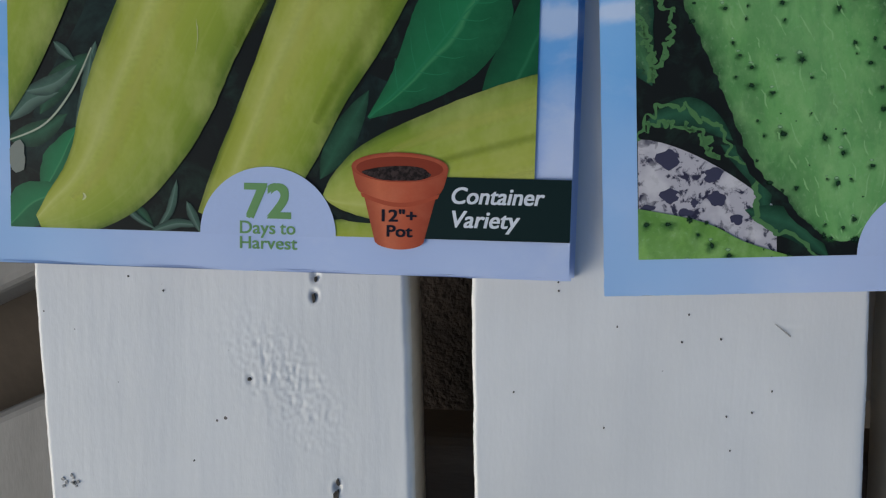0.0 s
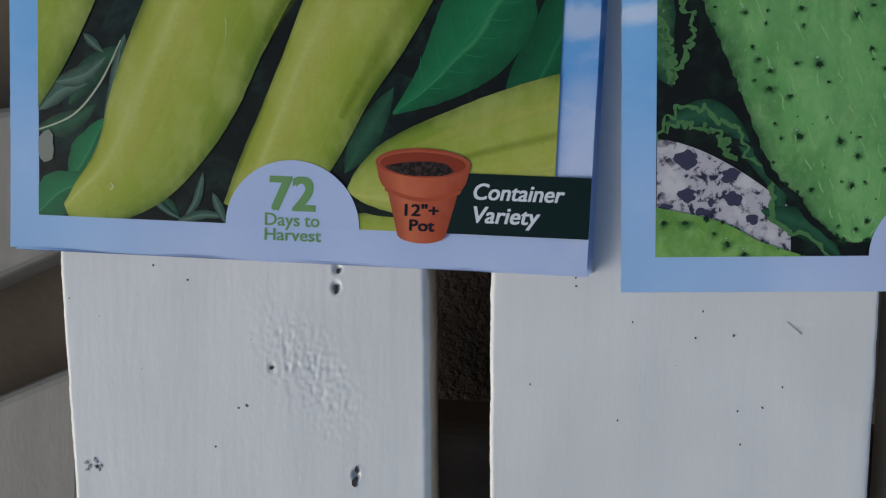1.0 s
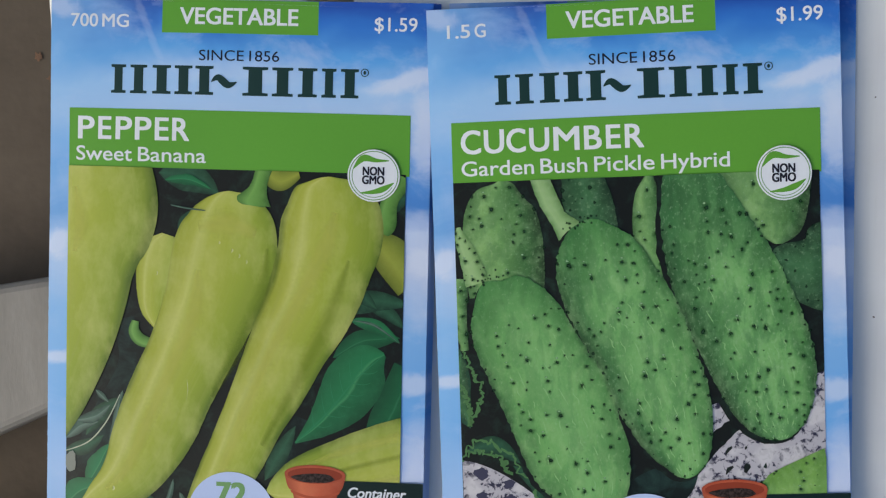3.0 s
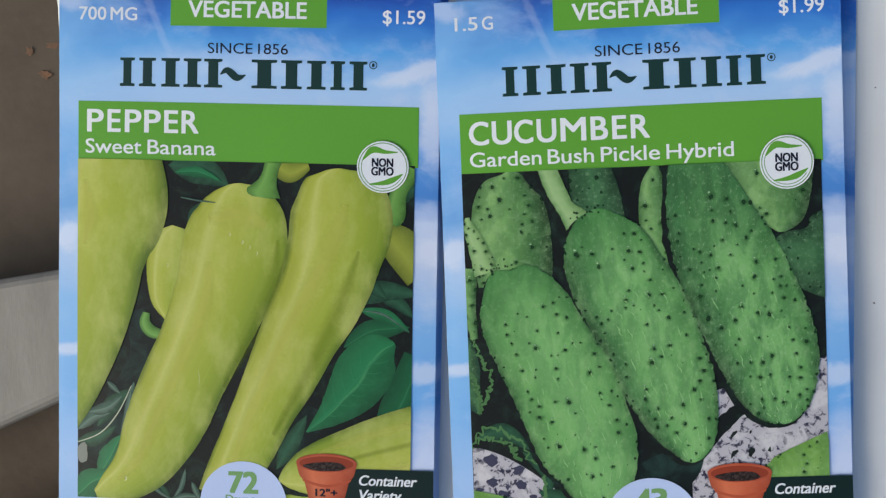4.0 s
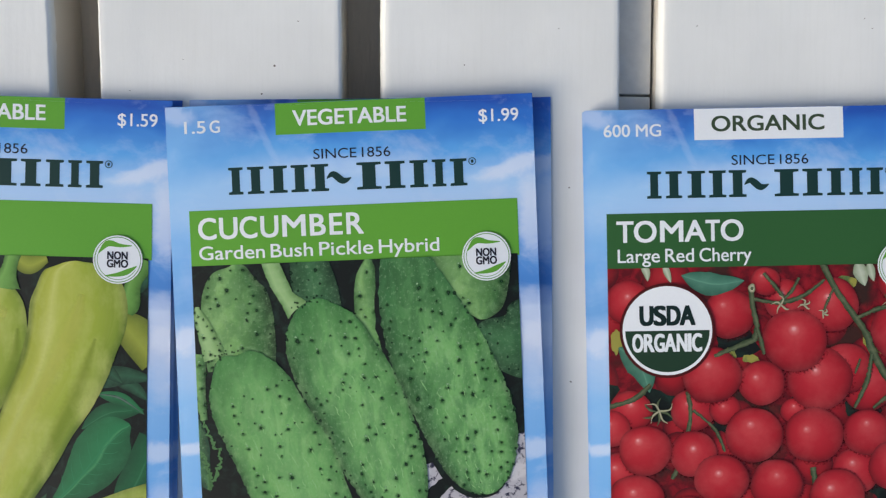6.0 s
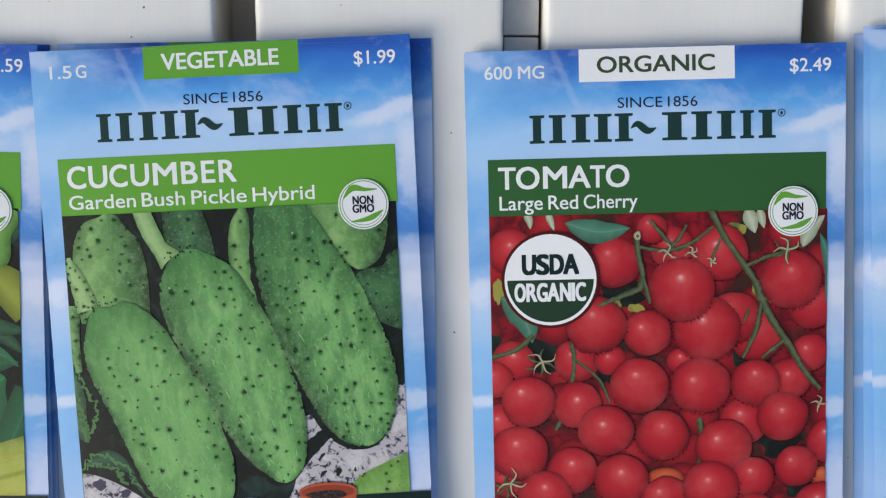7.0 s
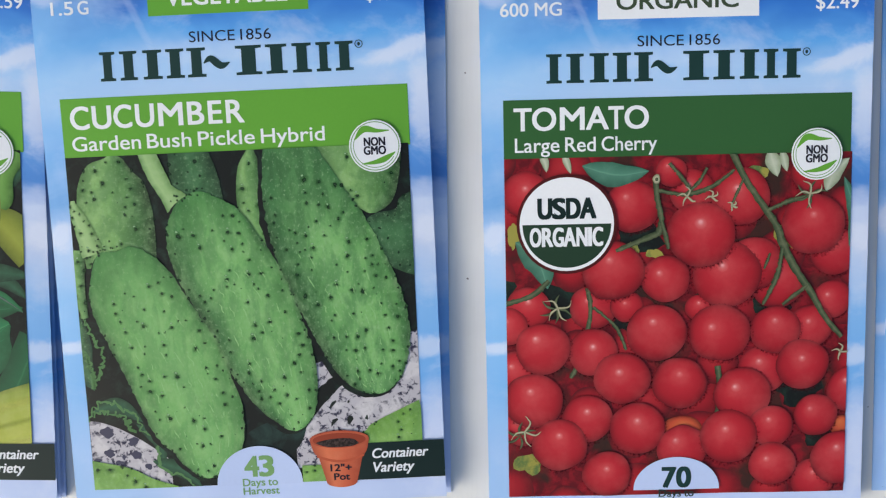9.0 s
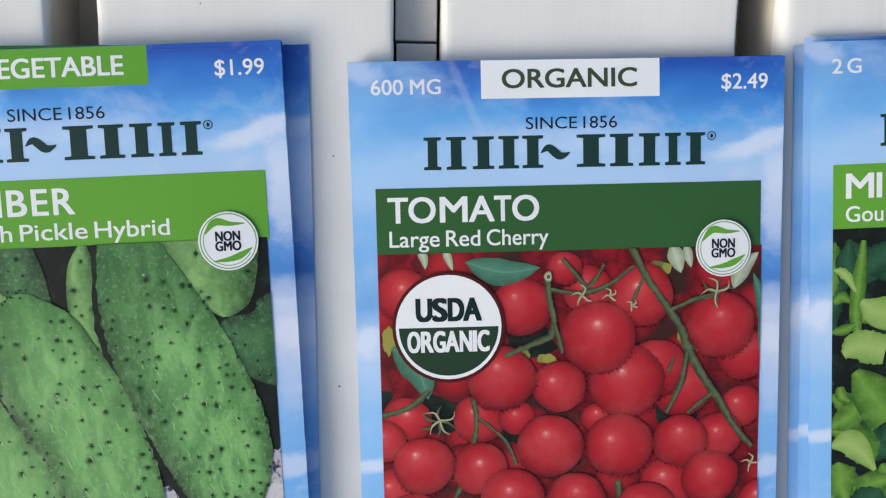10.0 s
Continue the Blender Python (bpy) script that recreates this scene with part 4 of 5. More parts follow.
def warts(s, photo, axis, radii, count, seed, ridges=0, dim=False, bare=0.06):
    """Prickles over a printed cucumber: dark points, many in a smudged dimple, in loose clusters; broken pale ridges along the front ones."""
    rnd = random.Random(seed)
    spots, dark, pale, halo = [], [], [], []
    pace = max(float(np.linalg.norm(glide(axis, (i + 1) / 30) - glide(axis, i / 30))) for i in range(30)) * 0.6

    def on(u, v):
        c = glide(axis, v)
        d = glide(axis, min(1, v + 0.02)) - glide(axis, max(0, v - 0.02))
        d = d / (np.linalg.norm(d) + 1e-9)
        w = float(glide([(q,) for q in radii], v)[0]) * u
        return c[0] + d[1] * w, c[1] - d[0] * w

    for _ in range(count * 12):
        if len(spots) >= count:
            break
        u, v = rnd.uniform(-0.97, 0.97), rnd.uniform(bare, 0.96)
        run = float(np.linalg.norm(glide(axis, v) - glide(axis, v - 0.02)))
        if noise.noise((u * 1.6 + seed, v * 5.0, 2.0)) < -0.3 or rnd.random() * pace > run:
            continue
        (x, y), r = on(u, v), rnd.choice((0.20, 0.29, 0.37, 0.44)) * rnd.uniform(0.85, 1.15) * (1.12 - 0.3 * v)
        if any((x - p) ** 2 + (y - q) ** 2 < (2.6 * (r + t)) ** 2 for p, q, t in spots):
            continue
        spots.append((x, y, r))
        lean = rnd.uniform(0.7, 1.3)
        if r > 0.18 and abs(u) < 0.85:
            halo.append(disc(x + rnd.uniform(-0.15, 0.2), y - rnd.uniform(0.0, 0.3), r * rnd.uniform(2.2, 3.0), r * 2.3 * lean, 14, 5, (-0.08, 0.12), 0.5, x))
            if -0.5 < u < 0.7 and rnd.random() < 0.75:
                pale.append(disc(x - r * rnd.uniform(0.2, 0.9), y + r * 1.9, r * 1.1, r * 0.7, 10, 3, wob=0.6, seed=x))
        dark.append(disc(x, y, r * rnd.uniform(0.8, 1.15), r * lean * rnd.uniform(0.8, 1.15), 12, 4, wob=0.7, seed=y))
    for k in range(count // 4):
        (x, y), r = on(rnd.choice((-1, 1)) * rnd.uniform(0.96, 1.02), rnd.uniform(0.15, 0.97)), rnd.uniform(0.2, 0.42)
        dark.append(disc(x, y, r * 1.3, r * rnd.uniform(0.9, 1.7), 10, 3, wob=0.8, seed=y))
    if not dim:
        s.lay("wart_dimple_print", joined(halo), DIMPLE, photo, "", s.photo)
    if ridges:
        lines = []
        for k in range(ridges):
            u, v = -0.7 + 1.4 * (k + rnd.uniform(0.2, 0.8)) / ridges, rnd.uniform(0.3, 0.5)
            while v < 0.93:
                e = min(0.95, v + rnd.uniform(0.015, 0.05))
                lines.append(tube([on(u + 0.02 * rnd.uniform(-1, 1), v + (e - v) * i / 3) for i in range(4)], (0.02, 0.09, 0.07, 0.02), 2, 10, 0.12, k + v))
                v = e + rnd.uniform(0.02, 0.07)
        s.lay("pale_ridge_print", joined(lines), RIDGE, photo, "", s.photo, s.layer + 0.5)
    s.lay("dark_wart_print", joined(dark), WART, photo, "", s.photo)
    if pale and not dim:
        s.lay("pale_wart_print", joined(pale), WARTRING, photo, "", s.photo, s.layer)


def cucumber_picture(s, photo):
    put = lambda name, shape, ink, label="": s.lay(name, shape, ink, photo, label, s.photo)
    put("soil_print", grid(lambda u, v: (4.5 + 17.5 * u, 4.8 + (15.8 - 9.5 * u ** 1.6) * v), 12, 8), SOIL)
    put("soil_print", grid(lambda u, v: (50 + 28 * u, 8 + 22 * v + 8 * u * v), 8, 6), SOIL)
    put("shadow_print", tube(((36, 5), (42, 12), (48, 16), (51, 20)), (4, 5, 4, 2)), TEALDARK)
    put("shadow_print", tube(((51.5, 17.0), (56, 24), (62, 28), (69, 24.4)), (0.6, 1.6, 1.2, 0.4), 5, 24, 0.7, 2), NIGHT)
    for x, y, r, q in ((8.4, 18.0, 1.3, 1.2), (14.0, 15.6, 1.2, 1.0), (14.6, 12.6, 1.0, 1.0), (8.6, 13.2, 1.1, 0.9), (10.6, 10.8, 1.0, 0.6), (5.6, 11.4, 0.8, 0.6), (16.8, 9.8, 0.8, 0.7), (11.6, 12.0, 0.6, 0.5)):
        put("soil_grain_print", disc(x, y, r, q, 16, 2, wob=0.7, seed=x), GRAIN)
    for b, t, w, k in (((4.5, 44), (6.4, 27.4), 3.4, -0.12), ((5.4, 22.5), (16.5, 20), 2.0, 0.22), ((15, 19.5), (20.5, 10), 1.7, 0.2), ((18, 11), (28.5, 4.6), 1.9, 0.1)):
        s.lay("leaf_print", leaf_shape(b, t, w, k, 3.0, 0.9, 6, 30), LEAFDIM, photo, "", s.photo)
    s.lay("leaf_print", leaf_shape((4.9, 43), (6.6, 28), 2.3, -0.12, 5.0, 1.0, 6, 44), CUKEDIM, photo, "", s.photo)
    for k, a in enumerate((((4.8, 20.7), (6.5, 24.1), (9.7, 24.8), (12.2, 23.2), (15.4, 20.9), (15.9, 18.0), (19.0, 16.0), (19.5, 12.5), (20.4, 9.0), (24.4, 7.3), (27.6, 4.6)), ((5.3, 43.6), (7.5, 39.0), (9.1, 35.1), (8.0, 31.2), (6.2, 27.8)), ((4.8, 36), (6.2, 32), (6.2, 27.8)),
                           ((5.4, 22.0), (9.4, 22.4), (12.8, 20.6), (14.2, 17.6)))):
        a = [(x + 1.2 * noise.noise((i * 1.37, k, 0.3)), y + 1.2 * noise.noise((i * 1.37, k, 5.3))) for i, (x, y) in enumerate((tuple(glide(a, j / 40)) for j in range(41)))]
        put("leaf_edge_print", tube(a, (0.15, 0.3, 0.18, 0.36, 0.16), 3, 160, 0.4, k), LEAFRIM)
    far = ((((14.2, 78.6), (14.3, 77.2), (13.8, 73.5), (14.1, 67.4), (14.4, 61.3), (14.8, 54.9)), (0.5, 3.2, 6.7, 8.2, 8.3, 7.7), CUKEBACK, 26), (((30.6, 79.5), (32.0, 72.7), (34.0, 66.2)), (4.1, 5.0, 4.1), CUKEDIM, 14),
           (((44.3, 78.4), (43.9, 75.0), (43.9, 71.2), (43.9, 65.8), (44.8, 61.3), (46.5, 57.0)), (0.8, 2.4, 3.1, 3.1, 2.6, 1.6), CUKEBACK, 10), (((67.1, 80), (68.2, 73.6), (69.0, 69.2), (69.5, 66.2), (69.5, 63.8)), (9.3, 8.0, 6.5, 4.6, 0.8), CUKEBACK, 8),
           (((67.6, 60.0), (68.6, 60.4), (70.6, 60.5), (73.7, 59.2), (78.0, 59.0), (82.0, 59.2)), (0.3, 2.0, 3.6, 6.9, 9.1, 10.0), CUKEDIM, 16), (((5.5, 58.5), (5.0, 50.8), (5.8, 43.6)), (1.6, 1.4, 0.8), CUKEBACK, 6),
           (((5.2, 69.2), (5.6, 67.0), (7.2, 62.9), (8.8, 57.4)), (0.4, 1.3, 2.0, 2.5), STALK, 16))
    for k, (a, r, ink, n) in enumerate(far):
        put("cucumber_print", tube(a, r, 8, 24, 0.25, k), ink)
        warts(s, photo, a, r, n, 40 + k, 0, ink is CUKEDIM)
    low = (((3.0, 6.7), (11.2, 4.8), (17.2, 3.3), (24.6, 2.7)), (5.0, 5.0, 3.7, 1.9)), (((62.2, 13.9), (63.2, 13.6), (66.4, 12.9), (72.4, 14.2), (78.9, 15.5)), (0.3, 1.8, 4.0, 5.5, 7.0)), (((51, 6), (57, 6)), (2.6, 2.6))
    for k, (a, r) in enumerate(low):
        put("cucumber_print", tube(a, r, 8, 20, 0.25, k), CUKELOW)
        warts(s, photo, a, r, (26, 16, 4)[k], 60 + k)
    put("stem_print", tube(((22.0, 79.4), (22.9, 76.6), (24.2, 73.4), (25.8, 70.4), (28.0, 67.6)), (1.9, 2.0, 2.0, 1.9, 2.9), 6, 24, 0.3), STALK)
    front = ((((51.6, 80.5), (53.7, 72.0), (55.9, 64.7), (58.2, 58.9), (60.9, 52.1), (63.9, 45.4), (66.2, 38.6), (67.5, 32.5), (68.5, 27.6), (69.0, 24.9), (69.1, 24.2)), (4.6, 7.7, 9.5, 10.6, 11.1, 10.9, 10.3, 8.7, 6.1, 2.8, 0.4), 62, NECKED),
             (((30.9, 69.8), (31.2, 68.9), (32.2, 65.2), (33.7, 61.0), (36.1, 55.2), (38.8, 50.3), (41.4, 44.9), (43.8, 38.1), (46.1, 32.6), (48.2, 26.4), (49.8, 21.0), (50.2, 17.6), (50.3, 16.6)), (0.4, 3.2, 7.1, 9.2, 10.1, 10.3, 10.1, 10.0, 9.3, 7.8, 5.4, 2.5, 0.4), 58, CUKE),
             (((12.2, 58.0), (12.4, 57.1), (14.2, 53.8), (16.4, 49.0), (19.1, 43.2), (22.0, 37.5), (24.8, 32.0), (26.7, 26.1), (28.9, 20.2), (30.3, 14.9), (30.4, 10.4), (30.3, 7.4), (30.3, 6.6)), (0.6, 4.2, 7.6, 9.7, 10.2, 10.6, 11.0, 10.7, 10.3, 8.5, 6.0, 2.6, 0.4), 54, CUKELIT))
    for k, (a, r, n, ink) in enumerate(front):
        put("shadow_print", tube([(x - (0.7, 0.8, 0.3)[k], y - 0.7) for x, y in a], [q + 0.35 for q in r], 6, 40, 0.7, k), NIGHT)
        put("cucumber_print", tube(a, r, 14, 120, 0.45, k), ink)
        warts(s, photo, a, r, int(1.45 * n), k + 7, 6, bare=(0.1, 0.2, 0.22)[k])
    collar = random.Random(5)
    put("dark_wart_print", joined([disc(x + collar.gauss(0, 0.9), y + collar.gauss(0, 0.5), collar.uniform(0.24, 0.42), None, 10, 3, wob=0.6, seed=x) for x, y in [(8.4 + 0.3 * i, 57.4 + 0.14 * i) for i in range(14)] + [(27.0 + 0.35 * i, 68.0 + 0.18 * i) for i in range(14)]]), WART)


def tomato_picture(s, photo):
    rnd = random.Random(12)
    put = lambda name, shape, ink, label="": s.lay(name, shape, ink, photo, label, s.photo)
    for k in range(44):
        x, y, r = 5 + 15.0 * (k % 6) + rnd.uniform(-4, 4), 4 + 10.2 * (k // 6) + rnd.uniform(-3, 3), rnd.uniform(4.2, 5.8)
        s.lay("tomato_print", disc(x, y, r, r * 0.95, 22, 3, (-0.2, 0.3), 0.06, k), TOMATOBACK, photo, "", s.photo, s.layer + 1 + k // 6 % 2 * 2 + k % 6 % 2)
    s.layer += 4

    def pile(fruits, ink, seed):
        """Tomatoes heaped one over another, each with its shadow on those behind."""
        depth = []
        for k, (x, y, r) in enumerate(fruits):
            deep = 1 + max([depth[i] for i, (p, q, t) in enumerate(fruits[:k]) if (p - x) ** 2 + (q - y) ** 2 < (1.1 * (r + t) + 1) ** 2], default=-1)
            depth.append(deep)
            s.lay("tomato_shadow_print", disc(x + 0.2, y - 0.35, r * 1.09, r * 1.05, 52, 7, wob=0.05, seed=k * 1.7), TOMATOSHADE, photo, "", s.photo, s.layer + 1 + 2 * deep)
            s.lay("tomato_print", disc(x, y, r, r * 0.95, 52, 8, (-0.14 + 0.16 * math.sin(k * 2.1 + seed), 0.34 + 0.1 * math.sin(k * 3.3 + seed)), 0.06, k * 1.7 + seed), ink, photo, "", s.photo, s.layer + 2.4 + 2 * deep)
        s.layer += 4 + 2 * max(depth)

    for x, y, rx, ry in ((3, 50, 4, 3), (16, 47, 5, 3.5), (33, 61, 5, 4), (62, 46, 4, 3), (68, 27, 5, 4), (48, 47, 3, 3), (31, 43, 3, 3), (74, 16, 4, 3)):
        put("dark_gap_print", disc(x, y, rx, ry, 20, 3, wob=0.6, seed=x), NIGHT)
    for x, y, rx, ry in ((66, 60.5, 3.0, 2.6), (31.5, 58.3, 1.6, 1.6), (36.5, 57.4, 1.8, 1.2), (58.5, 74.6, 2.4, 1.6), (6.2, 62, 1.2, 3.0), (9, 11, 3.0, 2.4)):
        put("pale_leaf_print", disc(x, y, rx, ry, 18, 3, wob=0.6, seed=y), OLIVE)
    pile(TOMATOES_BEHIND, TOMATO, 2.0)
    put("orange_tomato_print", disc(42.6, 18.4, 4.6, 2.9, 22, 3, (0, 0.4), 0.06), TOMATORIPE)
    put("orange_tomato_print", disc(77.5, 18.5, 2.6, 2.2, 18, 3, (0, 0.4), 0.06), TOMATORIPE)
    for b, t, w, k in (((21.0, 76.6), (35.2, 75.2), 2.7, -0.1), ((6.6, 60.5), (13.4, 50.2), 3.3, 0.15), ((77.0, 73), (78.4, 58), 1.4, 0.1)):
        put("leaf_print", leaf_shape(b, t, w, k, 1.0, 0.2), TEALLEAF)
    for b, t, w, k in (((12.0, 79.5), (13.4, 75.4), 0.9, 0.1), ((17.0, 79.5), (18.6, 75.0), 0.8, 0.0), ((60.8, 79.2), (62.6, 73.4), 1.7, 0.0), ((63.4, 79.2), (64.6, 74.4), 1.0, 0.0), ((73.0, 70.0), (78.0, 77.0), 1.8, 0.1)):
        put("pale_leaf_print", leaf_shape(b, t, w, k), PALELEAF)
    for a, w in ((((22.0, 50.3), (22.5, 44.1), (20.0, 34.2), (18.2, 30.4)), 0.55), (((4.2, 47.0), (9.8, 48.7), (13.7, 52.0)), 0.6), (((23.2, 46.0), (28.1, 41.5), (30.3, 36.4)), 0.35), (((50.2, 32.5), (50.8, 26.0), (50.3, 21.5)), 0.7)):
        put("vine_print", tube(a, (w, w * 0.9, w * 1.05, w * 0.8), 4, 26, 0.2, w), VINE)
    pile(TOMATOES, TOMATO, 0.0)
    for a, w in ((((52.8, 79.2), (55.2, 73.9), (58.8, 68.4), (62.5, 62.9), (63.8, 59.2), (67.0, 53.0), (70.1, 48.6), (73.3, 43.0), (77.2, 38.3)), 0.85), (((36.6, 73.1), (36.9, 69.5), (37.8, 65.0), (37.4, 62.4), (36.6, 61.6), (32.3, 59.9), (28.1, 58.2)), 0.72),
                 (((63.9, 58.0), (62.7, 51.9), (59.8, 45.8)), 0.55), (((60.7, 66.3), (65.5, 68.2), (70.2, 69.3)), 0.5), (((37.2, 71.0), (43.2, 70.0), (48.6, 71.6), (53.4, 75.1)), 0.5), (((39.5, 76.8), (42.0, 73.8), (44.4, 70.8)), 0.45),
                 (((47.6, 75.6), (45.6, 72.4), (43.2, 70.2)), 0.4), (((64.1, 45.7), (69.5, 49.9)), 0.45), (((37.8, 64.6), (38.8, 61.0), (39.4, 58.4)), 0.5), (((55.4, 73.2), (54.0, 70.2), (53.0, 67.8)), 0.3), (((61.2, 57.0), (60.0, 53.6)), 0.3)):
        put("vine_print", tube(a, (w * 0.9, w * 0.8, w, w * 0.85, w * 0.6), 4, 50, 0.3, w), VINE)
    for x, y, a in ((69.6, 69.4, 10), (15.2, 45.8, 80), (7.0, 17.5, 20)):
        put("calyx_print", joined([leaf_shape((x, y), (x + 4.0 * math.cos(radians(a + 62 * i)), y + 3.2 * math.sin(radians(a + 62 * i))), 0.3, 0.15) for i in range(5)]), VINE)
    for k, (x, y, q) in enumerate(((69.6, 69.6, 3.2), (43.3, 69.6, 2.2), (15.5, 46.0, 3.4), (8.0, 18.4, 3.6), (52.9, 67.4, 1.2), (48.6, 69.4, 1.6), (77.0, 35.0, 2.0))):
        put("sepal_print", joined([tube(((x, y), (x + 0.6 * q * math.cos(a) + 0.3, y + 0.6 * q * math.sin(a)), (x + q * math.cos(a + 0.4), y + q * math.sin(a + 0.4))), (0.22, 0.2, 0.05), 2, 10, 0.12, a)
                                   for a in (k + 0.3, k + 1.7, k + 2.9, k + 4.4)]), SEPAL)
    cut = put("cut_stem_print", disc(36.8, 73.4, 0.85, 0.95, 12, 2, wob=0.4), SEPAL)
    s.lay("cut_heart_print", disc(36.8, 73.4, 0.35, 0.4, 10, 1), VINE, cut)
    s.layer += 1
    seal = put("round_organic_seal", disc(17.6, 64.2, 10.75, None, 40), MAROON, "round brown, white and green seal")
    s.lay("seal_ground", disc(17.6, 64.2, 10.1, None, 40), WHITE, seal)
    s.lay("seal_half", grid(lambda u, v: (17.6 + 9.5 * math.cos(math.pi * (1 + u)), 64.2 + (9.4 * math.sin(math.pi * (1 + u))) * (1 - v)), 32, 3), ORGANICGREEN, seal)
    s.lay("seal_lettering", spaced("USDA", (11.6, 14.3, 14.7, 17.2, 17.7, 20.4, 20.6, 23.7), 65.5, 69.7, 0.5), INKDARK, seal, raise_by=0.014)
    s.lay("seal_lettering", spaced("ORGANIC", (9.8, 12.0, 12.4, 14.5, 14.7, 16.8, 17.0, 19.4, 19.8, 21.9, 22.3, 22.8, 23.2, 25.2), 59.5, 63.4, 0.34), WHITE, seal, raise_by=0.014)


# each tomato as its middle and its radius, those in front later
TOMATOES_BEHIND = ((62.8, 50.6, 5.9), (75.0, 46.7, 4.3), (75.4, 57.1, 5.4), (8.8, 70.8, 5.2), (31.7, 67.8, 5.9), (44.4, 70.8, 4.9), (9.1, 46.0, 4.9), (23.2, 46.0, 5.2), (4.8, 42.0, 4.3), (71.6, 6.3, 4.9),
                   (6.5, 31.9, 4.9), (60.0, 31.4, 5.5), (70.5, 74.5, 5.0), (40.0, 75.0, 3.4), (30.5, 46.0, 3.6), (46.0, 45.4, 3.0), (7.5, 19.5, 4.6))
TOMATOES = ((54.9, 69.3, 6.4), (70.5, 63.2, 6.9), (57.8, 55.0, 6.0), (52.0, 52.6, 7.4), (46.3, 61.4, 7.4), (38.8, 52.0, 5.3), (27.5, 53.8, 6.7), (23.1, 36.1, 5.5), (12.2, 37.0, 6.0), (70.5, 40.9, 4.9), (62.6, 40.2, 5.5),
            (50.5, 39.8, 6.6), (36.9, 40.1, 6.5), (68.7, 32.5, 5.8), (79.8, 26.6, 5.5), (29.5, 30.1, 6.1), (42.0, 28.8, 6.0), (55.7, 26.1, 6.3), (10.1, 25.4, 6.5), (21.8, 21.2, 5.6), (71.9, 21.0, 4.9), (62.1, 18.7, 4.9),
            (32.8, 18.9, 6.1), (42.7, 14.0, 5.6), (52.8, 16.7, 6.4), (15.7, 15.2, 6.1), (62.6, 10.1, 5.2), (77.4, 11.1, 6.4), (26.1, 8.5, 5.4))


def lettuce_picture(s, photo):
    rnd = random.Random(31)
    for k in range(130):
        x, y, t, q = 3 + 76 * rnd.random() ** 1.5, rnd.uniform(4, 78), rnd.uniform(0, 6.28), rnd.uniform(5, 12)
        (cx, cy), w = (x + q * math.cos(t), y + q * math.sin(t)), q * rnd.uniform(0.24, 0.4)
        mid = ((x + cx) / 2 + rnd.uniform(-1, 1), (y + cy) / 2 + rnd.uniform(-1, 1))
        s.lay("leaf_print", tube(((x, y), mid, (cx, cy)), [w * v for v in (0.12, 0.4, 0.85, 1.0, 0.9, 0.1)], 6, 26, 0.55, k * 0.37),
              LETTUCE if rnd.random() < 0.55 else LEAFDIM, photo, "", s.photo, 12 + k // 4)
    s.layer = 48
    for a, w, ink in ((((10.4, 76), (9.6, 68), (9.0, 61), (9.6, 57)), (0.5, 1.5, 1.3, 0.6), LETTUCE), (((4.6, 70.4), (6.6, 69.6), (9.0, 66)), (0.3, 1.0, 0.3), LETTUCEPALE), (((4.6, 64), (6.2, 65.0), (7.8, 64)), (0.8, 1.2, 0.4), LETTUCE),
                      (((4.4, 58), (6.6, 58.4), (9.0, 59.5)), (0.4, 1.1, 0.4), LETTUCE), (((10.0, 64), (13, 62), (17, 61)), (0.6, 3.0, 3.4), LETTUCEPALE), (((6.6, 53.4), (9.6, 55), (15, 54)), (0.8, 3.2, 3.0), LETTUCEPALE),
                      (((9.0, 50), (12, 46), (16, 40)), (1.0, 4.0, 4.4), LETTUCE), (((4.4, 35.0), (8.6, 35.2), (13.2, 29.6)), (0.6, 2.9, 0.4), LETTUCEPALE), (((6, 47), (6.4, 45), (8.0, 44)), (0.8, 1.2, 0.4), LETTUCE)):
        s.lay("leaf_print", tube(a, w, 8, 30, 0.35, a[0][1]), ink, photo, "", s.photo)


PICTURES = {"pepper": pepper_picture, "cucumber": cucumber_picture, "tomato": tomato_picture, "lettuce": lettuce_picture}


def lying(x, y, turn):
    return pose(x, y, 0, 0, 0, turn)


GREEN_TAG = dict(tag_ink=LEAFGREEN, band_ink=LEAFGREEN, day_ink=TYPEGREEN)
UNDER = dict(full=False, tag_ink=LEAFGREEN)
packet("pepper", lying(0.0009, 0.0002, -0.35), 0.12, 1.0, 1.0, "sky-blue paper seed packet lowest in a stack under pepper packets", **UNDER)
packet("pepper", lying(0.0004, -0.0004, -0.15), 1.65, 0.5, 1.5, "sky-blue paper seed packet inside a stack of pepper packets", **UNDER)
packet("pepper", lying(0.0, 0.0, -0.1), 2.7, 0.8, 2.0, "sky-blue seed packet printed with yellow-green banana peppers", tag_word=("VEGETABLE", WHITE), weight=(("700", "MG"), (4.5, 10.4, 11.4, 17.2)), price="$1.59",
       title=("PEPPER", (6.5, 10.0, 11.1, 13.8, 15.0, 18.4, 19.3, 22.7, 23.7, 26.5, 27.5, 31.0)), subtitle=(("Sweet", "Banana"), (6.1, 18.6, 20.0, 34.8)), days="72", skew=-0.0128, **GREEN_TAG)
packet("cucumber", lying(0.08839, -0.00015, 1.26), 0.12, 1.4, 3.0, "sky-blue paper seed packet lowest in a stack under cucumber packets", **UNDER)
packet("cucumber", lying(0.0875, -0.0024, 3.05), 1.95, 0.9, 3.5, "sky-blue paper seed packet inside a stack of cucumber packets", **UNDER)
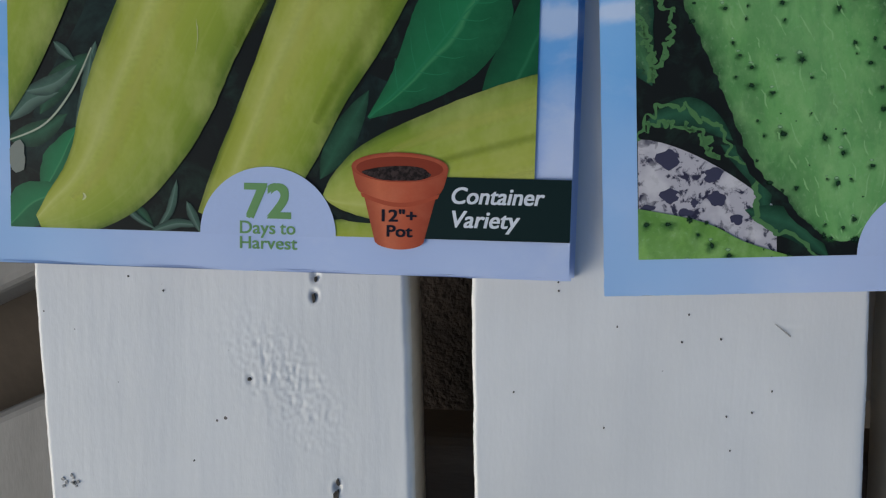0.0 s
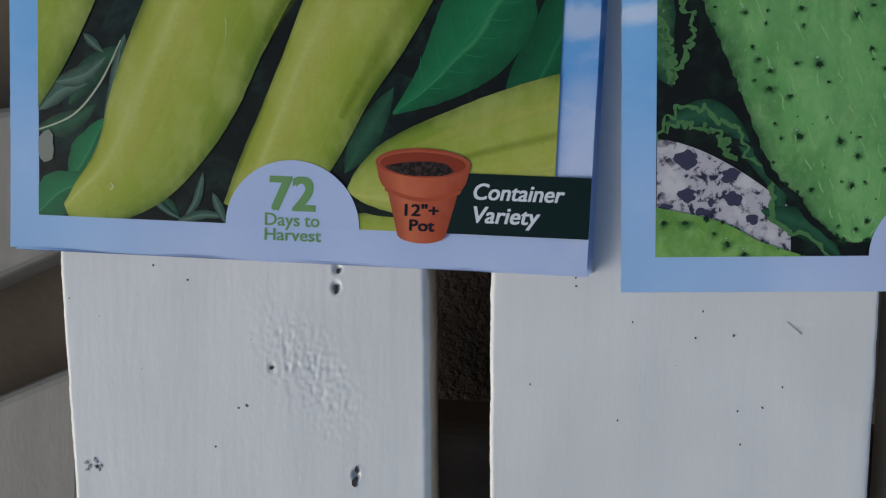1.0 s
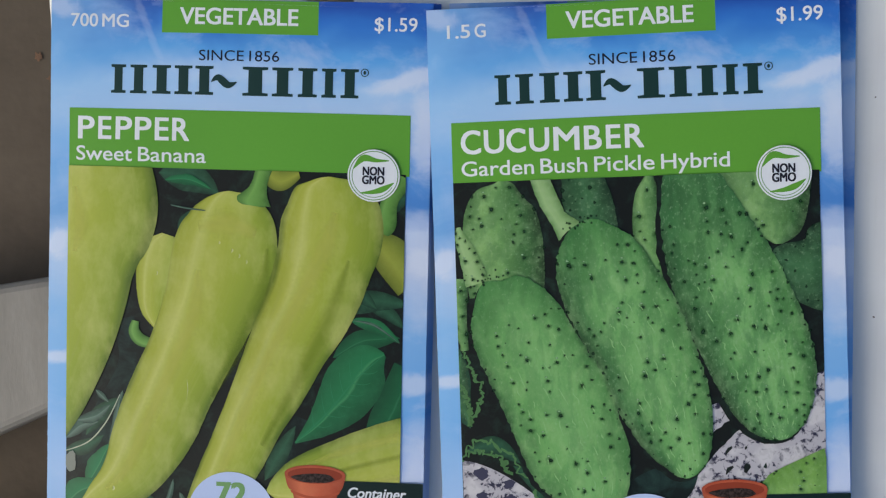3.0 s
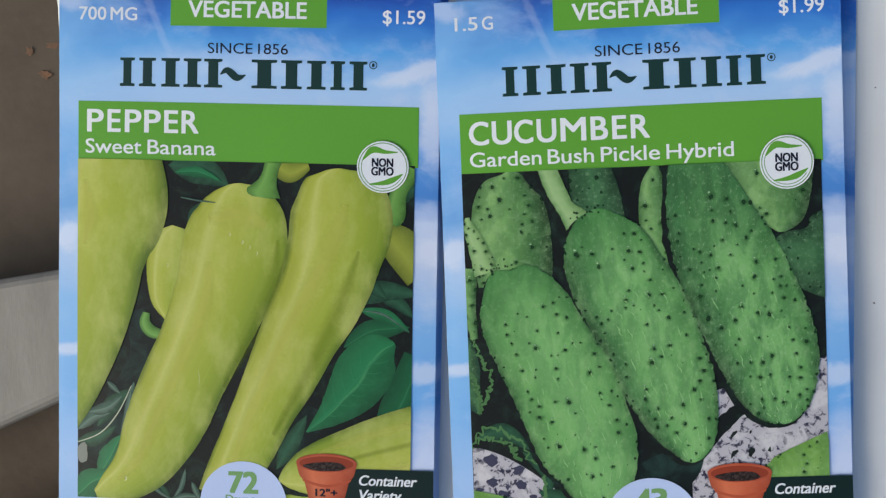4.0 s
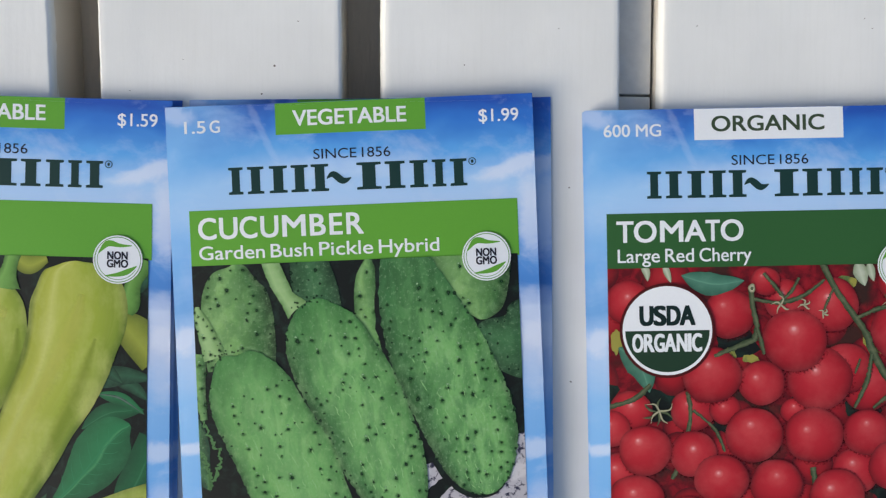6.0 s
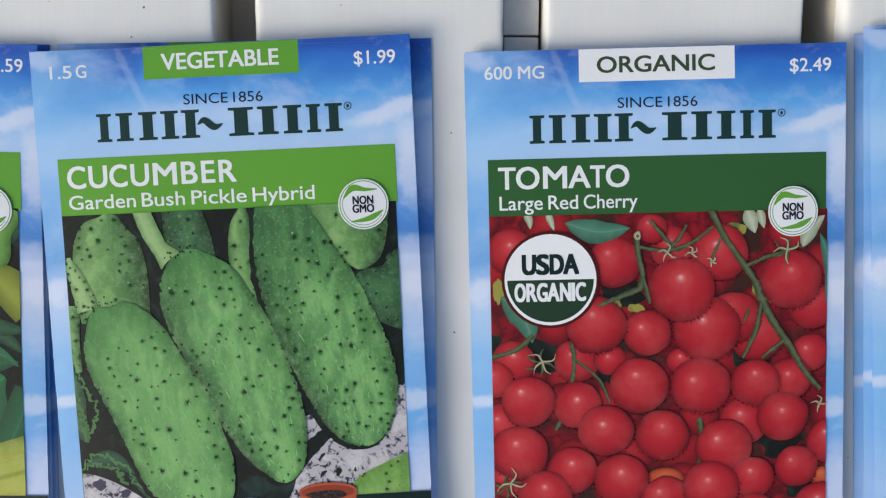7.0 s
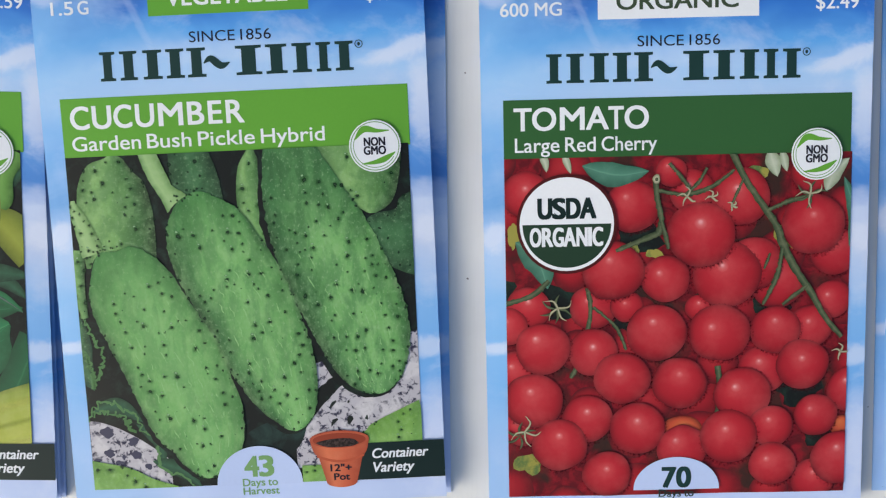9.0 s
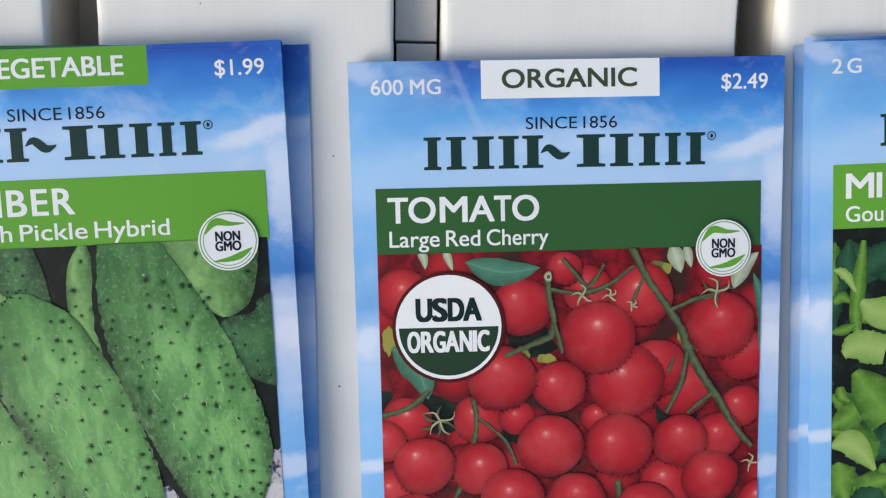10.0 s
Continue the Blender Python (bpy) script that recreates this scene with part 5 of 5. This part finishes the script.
packet("cucumber", lying(0.08746, -0.0023, 3.07), 3.45, 0.8, 4.0, "sky-blue seed packet printed with warty green cucumbers", tag_word=("VEGETABLE", WHITE), weight=(("1.5", "G"), (4.2, 8.9, 9.9, 12.1)), price="$1.99",
       title=("CUCUMBER", (6.4, 10.3, 11.2, 15.1, 15.8, 19.5, 20.5, 24.3, 25.4, 30.4, 31.6, 34.9, 36.0, 38.7, 39.8, 43.4)), subtitle=(("Garden", "Bush", "Pickle", "Hybrid"), (6.3, 21.1, 22.5, 31.9, 33.4, 45.4, 46.8, 60.3)), days="43", low=-0.5, **GREEN_TAG)
packet("tomato", lying(0.1797, -0.0017, 1.98), 0.12, 1.0, 5.0, "sky-blue paper seed packet lowest in a stack under tomato packets", full=False, tag_ink=WHITE)
packet("tomato", lying(0.1798, -0.0017, 1.96), 1.65, 0.5, 5.5, "sky-blue paper seed packet inside a stack of tomato packets", full=False, tag_ink=WHITE)
packet("tomato", lying(0.17965, -0.0017, 1.83), 2.7, 0.8, 6.0, "sky-blue organic seed packet printed with red cherry tomatoes", tag_ink=WHITE, band_ink=ORGREEN, day_ink=TYPEDARK,
       tag_word=("ORGANIC", TAGDARK), weight=(("600", "MG"), (4.1, 10.0, 11.4, 17.0)), price="$2.49", title=("TOMATO", (6.7, 10.3, 10.6, 15.5, 16.5, 21.5, 22.0, 26.6, 26.8, 29.8, 30.2, 35.1)),
       subtitle=(("Large", "Red", "Cherry"), (6.8, 16.2, 17.5, 23.9, 25.2, 36.9)), days="70", pot=False, low=-1.9)
packet("lettuce", lying(0.2660, 0.0032, 2.25), 0.12, 1.0, 7.0, "sky-blue paper seed packet lowest in a stack under lettuce packets", **UNDER)
packet("lettuce", lying(0.2675, 0.0046, 2.4), 1.65, 0.5, 8.0, "sky-blue paper seed packet inside a stack of lettuce packets", **UNDER)
packet("lettuce", lying(0.2695, 0.0037, 3.05), 2.7, 0.8, 9.0, "sky-blue seed packet printed with young green lettuce leaves", tag_word=("", WHITE), weight=(("2", "G"), (4.2, 6.2, 7.2, 9.9)),
       title=("MI", (7.0, 12.2, 13.0, 13.8)), subtitle=(("Gou",), (6.9, 14.2)), pot=False, **GREEN_TAG)
